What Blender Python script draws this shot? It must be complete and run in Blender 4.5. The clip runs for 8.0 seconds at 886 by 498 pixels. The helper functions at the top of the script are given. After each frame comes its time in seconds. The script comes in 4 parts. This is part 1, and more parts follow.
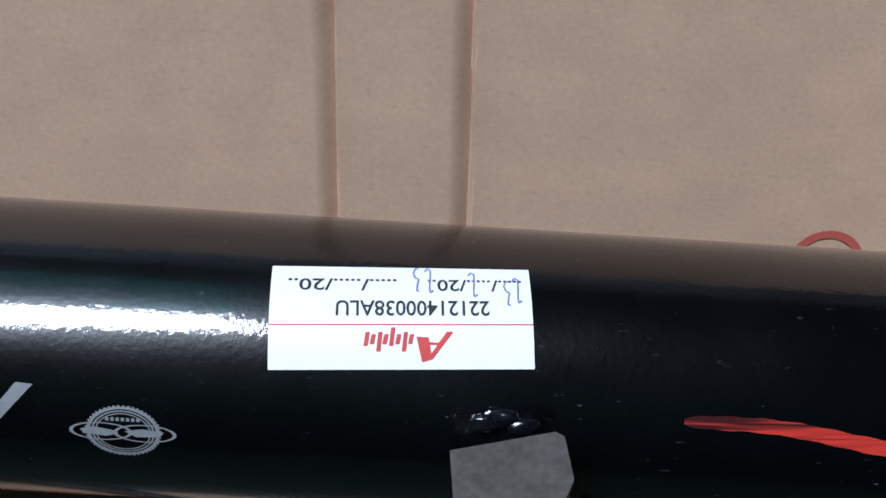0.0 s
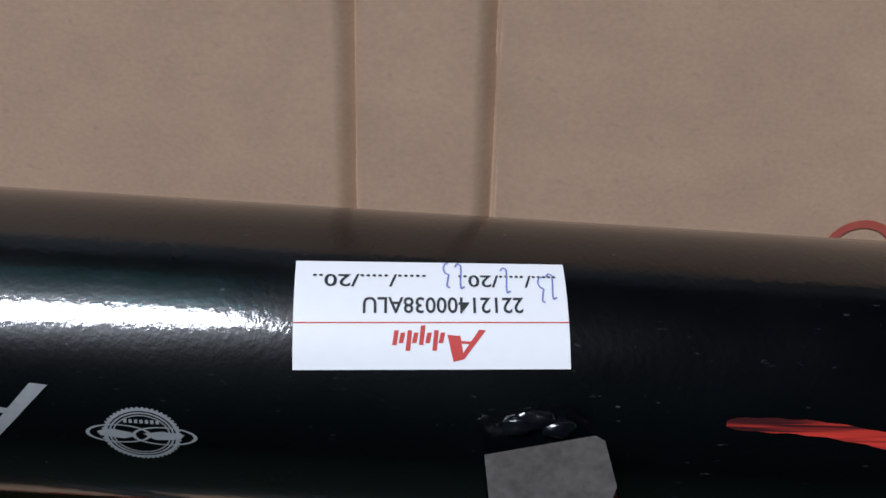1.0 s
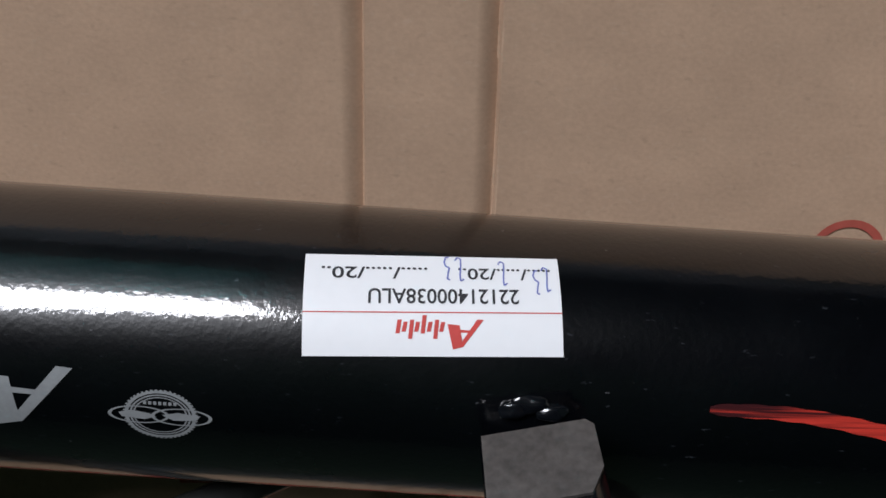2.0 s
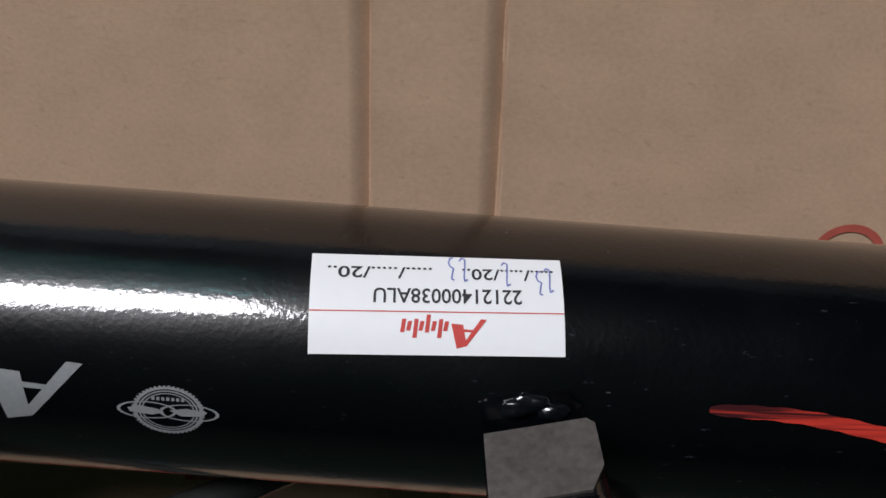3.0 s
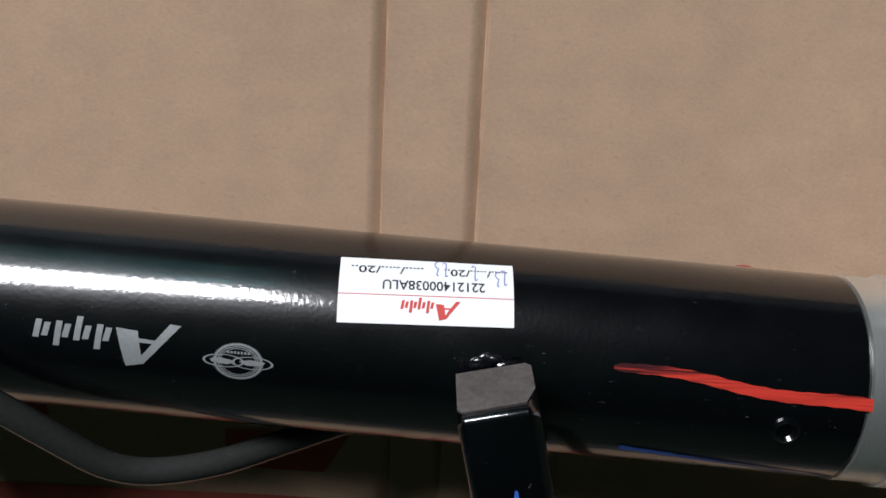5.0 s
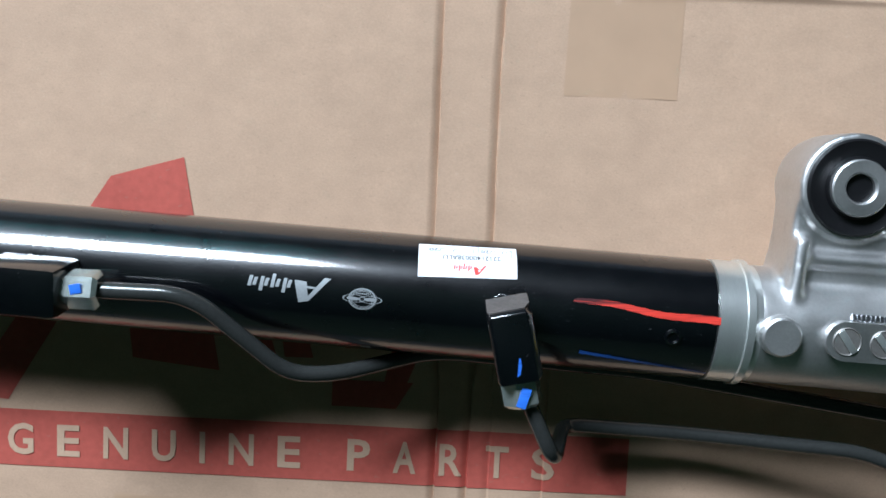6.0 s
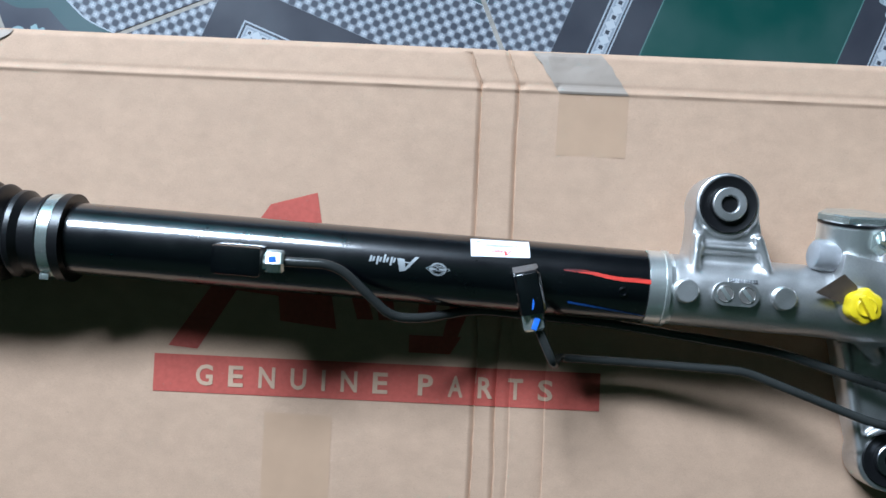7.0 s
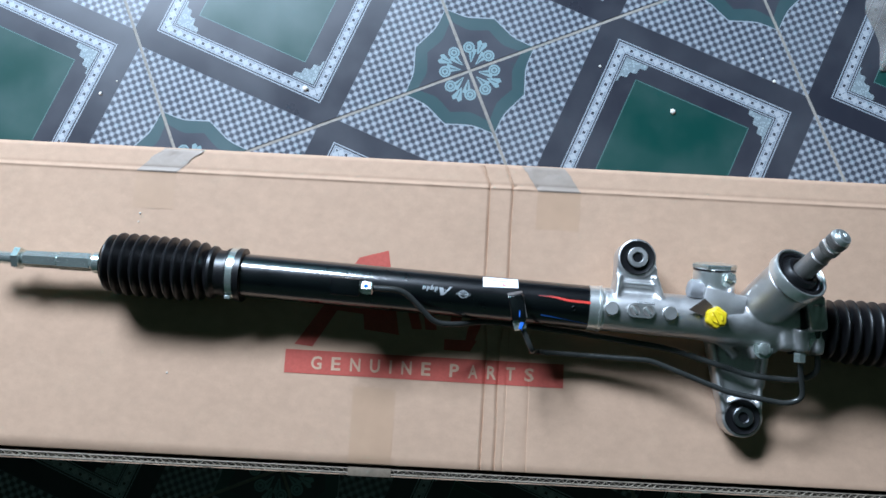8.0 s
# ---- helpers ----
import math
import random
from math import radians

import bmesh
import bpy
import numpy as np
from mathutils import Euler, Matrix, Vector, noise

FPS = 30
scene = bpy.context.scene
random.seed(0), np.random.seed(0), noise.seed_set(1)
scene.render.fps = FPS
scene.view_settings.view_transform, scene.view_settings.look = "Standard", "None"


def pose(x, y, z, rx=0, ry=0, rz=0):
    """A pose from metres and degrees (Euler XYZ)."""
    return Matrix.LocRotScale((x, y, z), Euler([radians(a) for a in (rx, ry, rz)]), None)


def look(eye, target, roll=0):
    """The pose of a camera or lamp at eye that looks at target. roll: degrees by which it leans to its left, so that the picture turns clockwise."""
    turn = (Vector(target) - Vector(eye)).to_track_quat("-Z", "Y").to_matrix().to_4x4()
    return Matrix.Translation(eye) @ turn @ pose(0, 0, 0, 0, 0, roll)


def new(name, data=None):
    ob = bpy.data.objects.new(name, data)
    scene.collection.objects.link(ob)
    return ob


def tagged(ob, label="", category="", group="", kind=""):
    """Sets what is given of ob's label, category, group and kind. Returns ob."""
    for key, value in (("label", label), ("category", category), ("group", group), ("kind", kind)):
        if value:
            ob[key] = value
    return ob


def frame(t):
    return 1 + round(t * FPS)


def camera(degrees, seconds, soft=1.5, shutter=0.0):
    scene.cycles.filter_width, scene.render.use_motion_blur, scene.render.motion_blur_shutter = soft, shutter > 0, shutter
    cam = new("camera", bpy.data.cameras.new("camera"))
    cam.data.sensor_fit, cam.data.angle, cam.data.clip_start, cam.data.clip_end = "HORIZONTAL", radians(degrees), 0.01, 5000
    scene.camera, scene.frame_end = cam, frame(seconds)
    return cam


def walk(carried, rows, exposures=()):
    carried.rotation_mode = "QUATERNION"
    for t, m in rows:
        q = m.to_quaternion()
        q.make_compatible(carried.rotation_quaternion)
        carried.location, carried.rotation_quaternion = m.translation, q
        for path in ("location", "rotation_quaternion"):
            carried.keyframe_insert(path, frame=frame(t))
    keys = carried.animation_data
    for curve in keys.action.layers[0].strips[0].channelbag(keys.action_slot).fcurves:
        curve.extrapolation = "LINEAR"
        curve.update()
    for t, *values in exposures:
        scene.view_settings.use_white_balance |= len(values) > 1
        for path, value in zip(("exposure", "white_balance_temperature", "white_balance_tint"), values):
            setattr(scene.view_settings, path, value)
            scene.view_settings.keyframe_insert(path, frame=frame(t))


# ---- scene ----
cam = camera(52.9, 8.0, soft=1.6)
walk(cam, [
    (0, pose(0.2304, 0.1341, 0.3291, -21.66, -0.38, 1.47)),
    (0.5, pose(0.2256, 0.1364, 0.3203, -22.86, -0.74, 1.55)),
    (1, pose(0.2262, 0.1337, 0.3233, -22.92, -0.40, 1.46)),
    (1.5, pose(0.2270, 0.1351, 0.3277, -22.99, -0.09, 1.48)),
    (3, pose(0.2270, 0.1364, 0.3324, -22.75, 0.61, 1.90)),
    (3.5, pose(0.2273, 0.1368, 0.3333, -22.91, 0.74, 1.99)),
    (4, pose(0.2282, 0.1367, 0.3355, -22.33, 0.83, 2.07)),
    (4.2, pose(0.2283, 0.1368, 0.3375, -22.54, 1.12, 2.15)),
    (5.3, look((0.2315, 0.1362, 0.4270), (0.2155, -0.324, -1.519), -175.0)),
    (5.5, look((0.2315, 0.1377, 0.4505), (0.204, -0.325, -1.495), -173.6)),
    (6, look((0.2245, 0.1152, 0.5450), (0.182, -0.076, -1.444), -164.9)),
    (6.5, pose(0.2073, 0.0953, 0.6760, -0.22, 1.35, 3.01)),
    (7, pose(0.1965, 0.0636, 0.7679, 1.47, 0.45, 2.62)),
    (7.5, pose(0.1972, 0.0237, 1.0097, 3.73, 1.47, 3.00)),
    (8, pose(0.1928, -0.0123, 1.1336, 7.76, 1.27, 3.27)),
], exposures=[(0, -0.62, 6100, 15), (0.5, -0.82, 6250, 16), (1.0, -0.98, 6550, 17), (4.2, -1.10, 7350, 19), (5.5, -0.2, 6750, 13), (6.5, 0.2, 5800, 8), (8.0, 0.18, 5800, 10)])

# ---- light: daylight through one window in the wall beyond the box, and a dim room ----
world = bpy.data.worlds.new("world")
scene.world = world
world.use_nodes = True
sky = world.node_tree.nodes.new("ShaderNodeTexSky")
sky.sky_type, sky.sun_disc = "NISHITA", False
sky.sun_elevation, sky.sun_rotation = radians(40), radians(-20)
back = world.node_tree.nodes["Background"]
back.inputs["Strength"].default_value = 0.08
world.node_tree.links.new(sky.outputs[0], back.inputs["Color"])


def area_lamp(name, m, sx, sy, watts, colour):
    data = bpy.data.lights.new(name, "AREA")
    data.shape, data.size, data.size_y, data.energy, data.color = "RECTANGLE", sx, sy, watts, colour
    ob = new(name, data)
    ob.matrix_world = m
    return ob


WIN = (-1.68, -0.10, 1.49, 2.36)      # window opening in the north wall: x0, x1, z0, z1
WALL_Y = 2.0
area_lamp("window_daylight", look(((WIN[0] + WIN[1]) / 2, WALL_Y + 0.05, (WIN[2] + WIN[3]) / 2), (0.1, 0.05, 0.2)), 1.36, 0.64, 182, (0.84, 0.95, 1.06))

# ---- materials ----


def material(name, colour, rough=0.5, metal=0.0, grain=0.0, scale=400.0, second=30.0, bump=0.0, coat=0.0, spread=0.0, stretch=(1, 1, 1), spec=0.5, rough_var=0.0):
    """A principled material with variation at two scales and a fine relief."""
    mat = bpy.data.materials.new(name)
    mat.use_nodes = True
    nt = mat.node_tree
    p = nt.nodes["Principled BSDF"]
    p.inputs["Roughness"].default_value, p.inputs["Metallic"].default_value = rough, metal
    p.inputs["Coat Weight"].default_value, p.inputs["Coat Roughness"].default_value = coat, 0.06
    p.inputs["Coat IOR"].default_value = 1.65
    p.inputs["Specular IOR Level"].default_value = spec
    tc = nt.nodes.new("ShaderNodeTexCoord")
    mp = nt.nodes.new("ShaderNodeMapping")
    mp.inputs["Scale"].default_value = stretch
    nt.links.new(tc.outputs["Object"], mp.inputs["Vector"])
    fine, broad = nt.nodes.new("ShaderNodeTexNoise"), nt.nodes.new("ShaderNodeTexNoise")
    fine.inputs["Scale"].default_value, broad.inputs["Scale"].default_value = scale, second
    fine.inputs["Detail"].default_value, broad.inputs["Detail"].default_value = 3, 4
    for n in (fine, broad):
        nt.links.new(mp.outputs[0], n.inputs["Vector"])
    total = nt.nodes.new("ShaderNodeMath")
    total.operation = "ADD"
    nt.links.new(fine.outputs[0], total.inputs[0])
    nt.links.new(broad.outputs[0], total.inputs[1])
    ramp = nt.nodes.new("ShaderNodeMapRange")
    ramp.inputs["From Min"].default_value, ramp.inputs["From Max"].default_value = 0.6, 1.4
    ramp.inputs["To Min"].default_value, ramp.inputs["To Max"].default_value = 1 - grain, 1 + grain
    nt.links.new(total.outputs[0], ramp.inputs["Value"])
    mul = nt.nodes.new("ShaderNodeVectorMath")
    mul.operation = "SCALE"
    mul.inputs[0].default_value = colour
    nt.links.new(ramp.outputs[0], mul.inputs["Scale"])
    nt.links.new(mul.outputs[0], p.inputs["Base Color"])
    if rough_var:
        rr = nt.nodes.new("ShaderNodeMapRange")
        rr.inputs["From Min"].default_value, rr.inputs["From Max"].default_value = 0.3, 0.7
        rr.inputs["To Min"].default_value, rr.inputs["To Max"].default_value = max(rough - rough_var, 0.02), rough + rough_var
        nt.links.new(broad.outputs[0], rr.inputs["Value"])
        nt.links.new(rr.outputs[0], p.inputs["Roughness"])
    if bump:
        b = nt.nodes.new("ShaderNodeBump")
        b.inputs["Strength"].default_value, b.inputs["Distance"].default_value = bump, 0.0006
        nt.links.new(fine.outputs[0], b.inputs["Height"])
        nt.links.new(b.outputs[0], p.inputs["Normal"])
        if coat:
            nt.links.new(b.outputs[0], p.inputs["Coat Normal"])
    return mat


M_CARD = material("cardboard", (0.458, 0.305, 0.208), 0.75, grain=0.10, scale=1300, second=110, bump=0.09, stretch=(0.75, 1.0, 1.0), spec=0.3)
M_CUT = material("cut_board_edge", (0.34, 0.29, 0.225), 0.9, grain=0.25, scale=900, second=90, bump=0.3)
M_CARD_IN = material("board_inside", (0.16, 0.11, 0.07), 0.9, grain=0.15)
M_RED = material("red_print", (0.40, 0.084, 0.062), 0.7, grain=0.16, scale=300, second=22, bump=0.08, spec=0.25)
M_TAPE = material("clear_tape", (0.437, 0.284, 0.184), 0.45, grain=0.06, scale=60, second=18, bump=0.05)
M_TAPE_DARK = material("dull_tape", (0.20, 0.16, 0.12), 0.35, grain=0.3, scale=300, second=90, bump=0.2)
M_BLACK = material("black_gloss_paint", (0.0006, 0.0010, 0.0020), 0.30, grain=0.3, scale=1100, second=60, bump=0.065, coat=1.0, rough_var=0.04, spec=0.34)
M_RUBBER = material("black_rubber", (0.006, 0.006, 0.007), 0.36, grain=0.25, scale=700, second=60, bump=0.15)
M_ALU = material("cast_aluminium", (0.66, 0.655, 0.65), 0.42, metal=0.97, grain=0.09, scale=900, second=45, bump=0.11, rough_var=0.06)
M_ALU_TURNED = material("turned_aluminium", (0.88, 0.91, 0.89), 0.32, metal=0.90, grain=0.07, scale=500, second=40, bump=0.06, stretch=(8, 1, 1))
M_SHAFT = material("oiled_steel", (0.30, 0.285, 0.27), 0.46, metal=0.8, grain=0.2, scale=700, second=60, bump=0.1)
# the clear tape's lifted end, its grey reflection put into the base colour
M_FILM = material("grey_sheen_tape_film", (0.300, 0.242, 0.195), 0.60, grain=0.08, scale=60, second=18, bump=0.06)
M_PALE = material("pale_grey_plastic", (0.26, 0.265, 0.275), 0.38, grain=0.06, scale=400, second=60)
M_ZINC = material("zinc_steel", (0.60, 0.665, 0.635), 0.24, metal=0.85, grain=0.15, scale=500, second=80, bump=0.08)
M_STEEL = material("dark_steel", (0.30, 0.31, 0.33), 0.30, metal=1.0, grain=0.2, scale=600, second=70, bump=0.1)
M_PIPE = material("black_coated_pipe", (0.055, 0.058, 0.056), 0.23, metal=0.5, grain=0.2, scale=700, second=50, bump=0.08)
M_YELLOW = material("yellow_plastic", (0.72, 0.54, 0.010), 0.38, grain=0.06, scale=200, second=40)
M_PAPER = material("white_label_paper", (0.88, 0.89, 0.91), 0.5, grain=0.02, scale=500, second=60)
M_INK = material("black_ink", (0.02, 0.02, 0.025), 0.6, grain=0.1)
M_INK_RED = material("red_ink", (0.62, 0.05, 0.04), 0.6, grain=0.1, scale=900, second=200)
M_PEN = material("blue_pen", (0.17, 0.2, 0.5), 0.6, grain=0.2, scale=900, second=300)
M_SILVER = material("silver_print", (0.33, 0.35, 0.36), 0.45, metal=0.3, grain=0.12, scale=900, second=150, bump=0.1)
M_RED_PAINT = material("red_paint_mark", (0.62, 0.045, 0.03), 0.4, grain=0.35, scale=500, second=160, stretch=(0.12, 1, 1), bump=0.2)
# blue brushed paint, also the bluish reflection on one union nut
M_BLUE_PAINT_SHEEN = material("blue_paint_and_sheen", (0.03, 0.15, 0.62), 0.4, grain=0.3, scale=500, second=160, stretch=(0.15, 1, 1))


def brushed(mat, dark, start, full):
    """Bristle marks along the stroke: the paint thins to the ground colour, most of all where the stroke starts."""
    nt = mat.node_tree
    p = nt.nodes["Principled BSDF"]
    was = p.inputs["Base Color"].links[0].from_socket
    tc, mp, no = nt.nodes.new("ShaderNodeTexCoord"), nt.nodes.new("ShaderNodeMapping"), nt.nodes.new("ShaderNodeTexNoise")
    mp.inputs["Scale"].default_value = (0.03, 1, 1)
    nt.links.new(tc.outputs["Object"], mp.inputs["Vector"])
    nt.links.new(mp.outputs[0], no.inputs["Vector"])
    no.inputs["Scale"].default_value, no.inputs["Detail"].default_value = 1500, 2
    sep, ramp = nt.nodes.new("ShaderNodeSeparateXYZ"), nt.nodes.new("ShaderNodeMapRange")
    nt.links.new(tc.outputs["Object"], sep.inputs[0])
    nt.links.new(sep.outputs[0], ramp.inputs["Value"])
    ramp.inputs["From Min"].default_value, ramp.inputs["From Max"].default_value = start, full
    ramp.inputs["To Min"].default_value, ramp.inputs["To Max"].default_value = 0.62, 0.34
    edge = nt.nodes.new("ShaderNodeMath")
    edge.operation = "SUBTRACT"
    nt.links.new(no.outputs[0], edge.inputs[0])
    nt.links.new(ramp.outputs[0], edge.inputs[1])
    cov = nt.nodes.new("ShaderNodeMapRange")
    nt.links.new(edge.outputs[0], cov.inputs["Value"])
    cov.inputs["From Min"].default_value, cov.inputs["From Max"].default_value = -0.12, 0.08
    mix = nt.nodes.new("ShaderNodeMix")
    mix.data_type = "RGBA"
    nt.links.new(cov.outputs[0], mix.inputs["Factor"])
    mix.inputs[6].default_value = (*dark, 1)
    nt.links.new(was, mix.inputs[7])
    nt.links.new(mix.outputs[2], p.inputs["Base Color"])


brushed(M_RED_PAINT, (0.05, 0.008, 0.010), 0.262, 0.300)
brushed(M_BLUE_PAINT_SHEEN, (0.012, 0.03, 0.12), -1.0, -0.99)
M_END_GREY = material("mottled_grey_end", (0.082, 0.074, 0.070), 0.42, grain=0.45, scale=900, second=110, bump=0.15)
M_WELD = material("painted_weld", (0.004, 0.005, 0.007), 0.22, grain=0.3, scale=500, second=200, bump=0.2, coat=0.5)
M_BROWN = material("brown_film", (0.06, 0.045, 0.035), 0.35, grain=0.2, scale=300, second=60)
M_GROUT = material("grout", (0.27, 0.25, 0.22), 0.85, grain=0.3, scale=200, second=12, bump=0.3)
M_WALL = material("wall_paint", (0.037, 0.072, 0.044), 0.8, grain=0.03, scale=60, second=3)


# glass of the unseen pane added below the window
M_TINT = bpy.data.materials.new("sea_green_glass")
M_TINT.use_nodes = True
tint_p = M_TINT.node_tree.nodes["Principled BSDF"]
tint_p.inputs["Base Color"].default_value = (0.03, 0.42, 0.44, 1)
tint_p.inputs["Roughness"].default_value, tint_p.inputs["Transmission Weight"].default_value = 0.5, 1.0


def specks(mat, colour, scale, lo, hi, amount, stretch=(1, 1, 1)):
    """Fine flecks or dust laid over a material."""
    nt = mat.node_tree
    p = nt.nodes["Principled BSDF"]
    was = p.inputs["Base Color"].links[0].from_socket
    tc, mp, no = nt.nodes.new("ShaderNodeTexCoord"), nt.nodes.new("ShaderNodeMapping"), nt.nodes.new("ShaderNodeTexNoise")
    mp.inputs["Scale"].default_value = stretch
    mp.inputs["Rotation"].default_value = (0, 0, 0.3)
    nt.links.new(tc.outputs["Object"], mp.inputs["Vector"])
    nt.links.new(mp.outputs[0], no.inputs["Vector"])
    no.inputs["Scale"].default_value, no.inputs["Detail"].default_value = scale, 2
    rg, mix = nt.nodes.new("ShaderNodeMapRange"), nt.nodes.new("ShaderNodeMix")
    nt.links.new(no.outputs[0], rg.inputs["Value"])
    rg.inputs["From Min"].default_value, rg.inputs["From Max"].default_value, rg.inputs["To Max"].default_value = lo, hi, amount
    mix.data_type = "RGBA"
    nt.links.new(rg.outputs[0], mix.inputs["Factor"])
    nt.links.new(was, mix.inputs[6])
    mix.inputs[7].default_value = (*colour, 1)
    nt.links.new(mix.outputs[2], p.inputs["Base Color"])


specks(M_BLACK, (0.30, 0.31, 0.33), 520, 0.765, 0.81, 0.35)
specks(M_BLACK, (0.10, 0.11, 0.13), 1500, 0.70, 0.80, 0.25, (0.35, 1, 1))
specks(M_CARD, (0.22, 0.145, 0.10), 800, 0.64, 0.78, 0.22, (0.6, 1, 1))
specks(M_CARD, (0.52, 0.39, 0.295), 1000, 0.62, 0.75, 0.22, (0.5, 1, 1))
specks(M_CARD, (0.33, 0.225, 0.165), 26, 0.55, 0.80, 0.06)
specks(M_CARD, (0.34, 0.23, 0.165), 140, 0.55, 0.76, 0.09, (0.5, 1, 1))
specks(M_RED, (0.30, 0.16, 0.12), 520, 0.64, 0.76, 0.35, (0.6, 1, 1))
specks(M_ALU, (0.36, 0.36, 0.37), 180, 0.62, 0.80, 0.22)
M_CRUMB = material("white_crumb", (0.7, 0.68, 0.62), 0.8, grain=0.1)


def tile_material():
    """Glazed floor tile: green diamond in a dotted frame, checked corners, rosettes at the corners."""
    mat = bpy.data.materials.new("patterned_tile")
    mat.use_nodes = True
    nt = mat.node_tree
    p = nt.nodes["Principled BSDF"]

    def node(op, *ins):
        n = nt.nodes.new("ShaderNodeMath")
        n.operation = op
        for k, v in enumerate(ins):
            if isinstance(v, (int, float)):
                n.inputs[k].default_value = v
            else:
                nt.links.new(v, n.inputs[k])
        return n.outputs[0]

    add = lambda a, b: node("ADD", a, b)
    sub = lambda a, b: node("SUBTRACT", a, b)
    mulv = lambda a, b: node("MULTIPLY", a, b)
    gt = lambda a, b: node("GREATER_THAN", a, b)
    lt = lambda a, b: node("LESS_THAN", a, b)
    absn = lambda a: node("ABSOLUTE", a)

    def band(v, lo, hi):
        return mulv(gt(v, lo), lt(v, hi))

    def mix(mask, under, over):
        n = nt.nodes.new("ShaderNodeMix")
        n.data_type = "RGBA"
        nt.links.new(mask, n.inputs["Factor"])
        for s, v in ((6, under), (7, over)):
            if isinstance(v, tuple):
                n.inputs[s].default_value = (*v, 1)
            else:
                nt.links.new(v, n.inputs[s])
        return n.outputs[2]

    tc = nt.nodes.new("ShaderNodeTexCoord")
    sep = nt.nodes.new("ShaderNodeSeparateXYZ")
    nt.links.new(tc.outputs["Object"], sep.inputs[0])
    x, y = sep.outputs[0], sep.outputs[1]
    u = mulv(add(x, y), 0.70711)
    v = mulv(sub(x, y), 0.70711)
    au, av = absn(u), absn(v)
    m = node("MAXIMUM", au, av)
    lo = node("MINIMUM", au, av)
    slate, white, green = (0.022, 0.024, 0.034), (0.29, 0.325, 0.36), (0.005, 0.046, 0.038)
    # checks
    per = 2 * math.pi / 0.0125
    chk = mulv(node("SINE", mulv(u, per)), node("SINE", mulv(v, per)))
    soft = nt.nodes.new("ShaderNodeMapRange")
    nt.links.new(chk, soft.inputs["Value"])
    soft.inputs["From Min"].default_value, soft.inputs["From Max"].default_value = -0.35, 0.35
    col = mix(soft.outputs[0], (0.042, 0.048, 0.064), (0.235, 0.262, 0.295))
    star = lt(mulv(absn(node("COSINE", mulv(u, per))), absn(node("COSINE", mulv(v, per)))), 0.10)
    col = mix(mulv(star, gt(chk, 0.25)), col, (0.36, 0.39, 0.42))
    col = mix(lt(m, 0.150), col, slate)
    # rosette at the tile's corners
    dx, dy = sub(0.2, absn(x)), sub(0.2, absn(y))
    rad = node("SQRT", add(mulv(dx, dx), mulv(dy, dy)))
    phi = node("ARCTAN2", dy, dx)
    psi = node("MINIMUM", phi, sub(math.pi / 2, phi))
    tt = mulv(sub(psi, 0.41), 1 / 0.41)
    edge = add(0.073, mulv(mulv(tt, tt), add(0.0065, mulv(lt(tt, 0.0), 0.0115))))
    rel = sub(rad, edge)
    col = mix(lt(rel, 0.0014), col, white)
    col = mix(lt(rel, 0.0), col, (0.036, 0.072, 0.078))
    col = mix(lt(rel, -0.017), col, (0.040, 0.043, 0.056))
    # scrolls and a bud leaning out from the corner
    petal, ink = (0.20, 0.29, 0.31), (0.07, 0.10, 0.115)
    for ang in (19, 71):
        a = radians(ang)
        cx, cy = 0.0325 * math.cos(a), 0.0325 * math.sin(a)
        ex, ey = sub(dx, cx), sub(dy, cy)
        rr = node("SQRT", add(mulv(ex, ex), mulv(ey, ey)))
        tail = mulv(absn(sub(phi, a + (0.16 if ang < 45 else -0.16))), rad)
        taper = mulv(sub(rad, 0.010), 0.30)
        body = node("MAXIMUM", lt(rr, 0.0078), mulv(lt(tail, taper), band(rad, 0.012, 0.031)))
        col = mix(body, col, petal)
        col = mix(band(rr, 0.0044, 0.0054), col, ink)
        col = mix(mulv(lt(rr, 0.0020), gt(rr, 0.0)), col, ink)
        col = mix(mulv(lt(tail, mulv(taper, 0.28)), band(rad, 0.015, 0.026)), col, ink)
    fan = mulv(absn(sub(phi, math.pi / 4)), rad)
    reach = mulv(sub(rad, 0.024), 0.42)
    lobes = sub(0.0445, mulv(node("POWER", node("COSINE", mulv(sub(phi, math.pi / 4), 18.0)), 2.0), 0.0030))
    col = mix(mulv(lt(fan, reach), mulv(gt(rad, 0.025), lt(rad, lobes))), col, petal)
    col = mix(mulv(lt(fan, 0.0006), band(rad, 0.030, 0.040)), col, ink)
    # frame with dots
    col = mix(band(m, 0.1204, 0.1218), col, white)
    col = mix(band(m, 0.1065, 0.1185), col, white)
    col = mix(band(m, 0.1038, 0.1050), col, white)
    pt = 0.0142
    turn = absn(sub(mulv(node("FRACT", add(mulv(lo, 1 / pt), 0.5)), pt), pt / 2))
    across = absn(sub(m, 0.1125))
    inband = band(m, 0.1065, 0.1185)
    col = mix(inband, col, (0.20, 0.23, 0.265))
    lozenge = add(sub(pt / 2, turn), across)
    col = mix(mulv(lt(lozenge, 0.0052), inband), col, (0.36, 0.39, 0.42))
    square = node("MAXIMUM", turn, across)
    col = mix(mulv(lt(square, 0.0033), inband), col, (0.33, 0.36, 0.39))
    col = mix(mulv(lt(square, 0.0018), inband), col, (0.025, 0.028, 0.04))
    rim = node("MAXIMUM", band(m, 0.1172, 0.1185), band(m, 0.1065, 0.1076))
    col = mix(rim, col, white)
    # lace in the frame's corners
    lace = nt.nodes.new("ShaderNodeTexVoronoi")
    lace.inputs["Scale"].default_value = 330
    nt.links.new(tc.outputs["Object"], lace.inputs["Vector"])
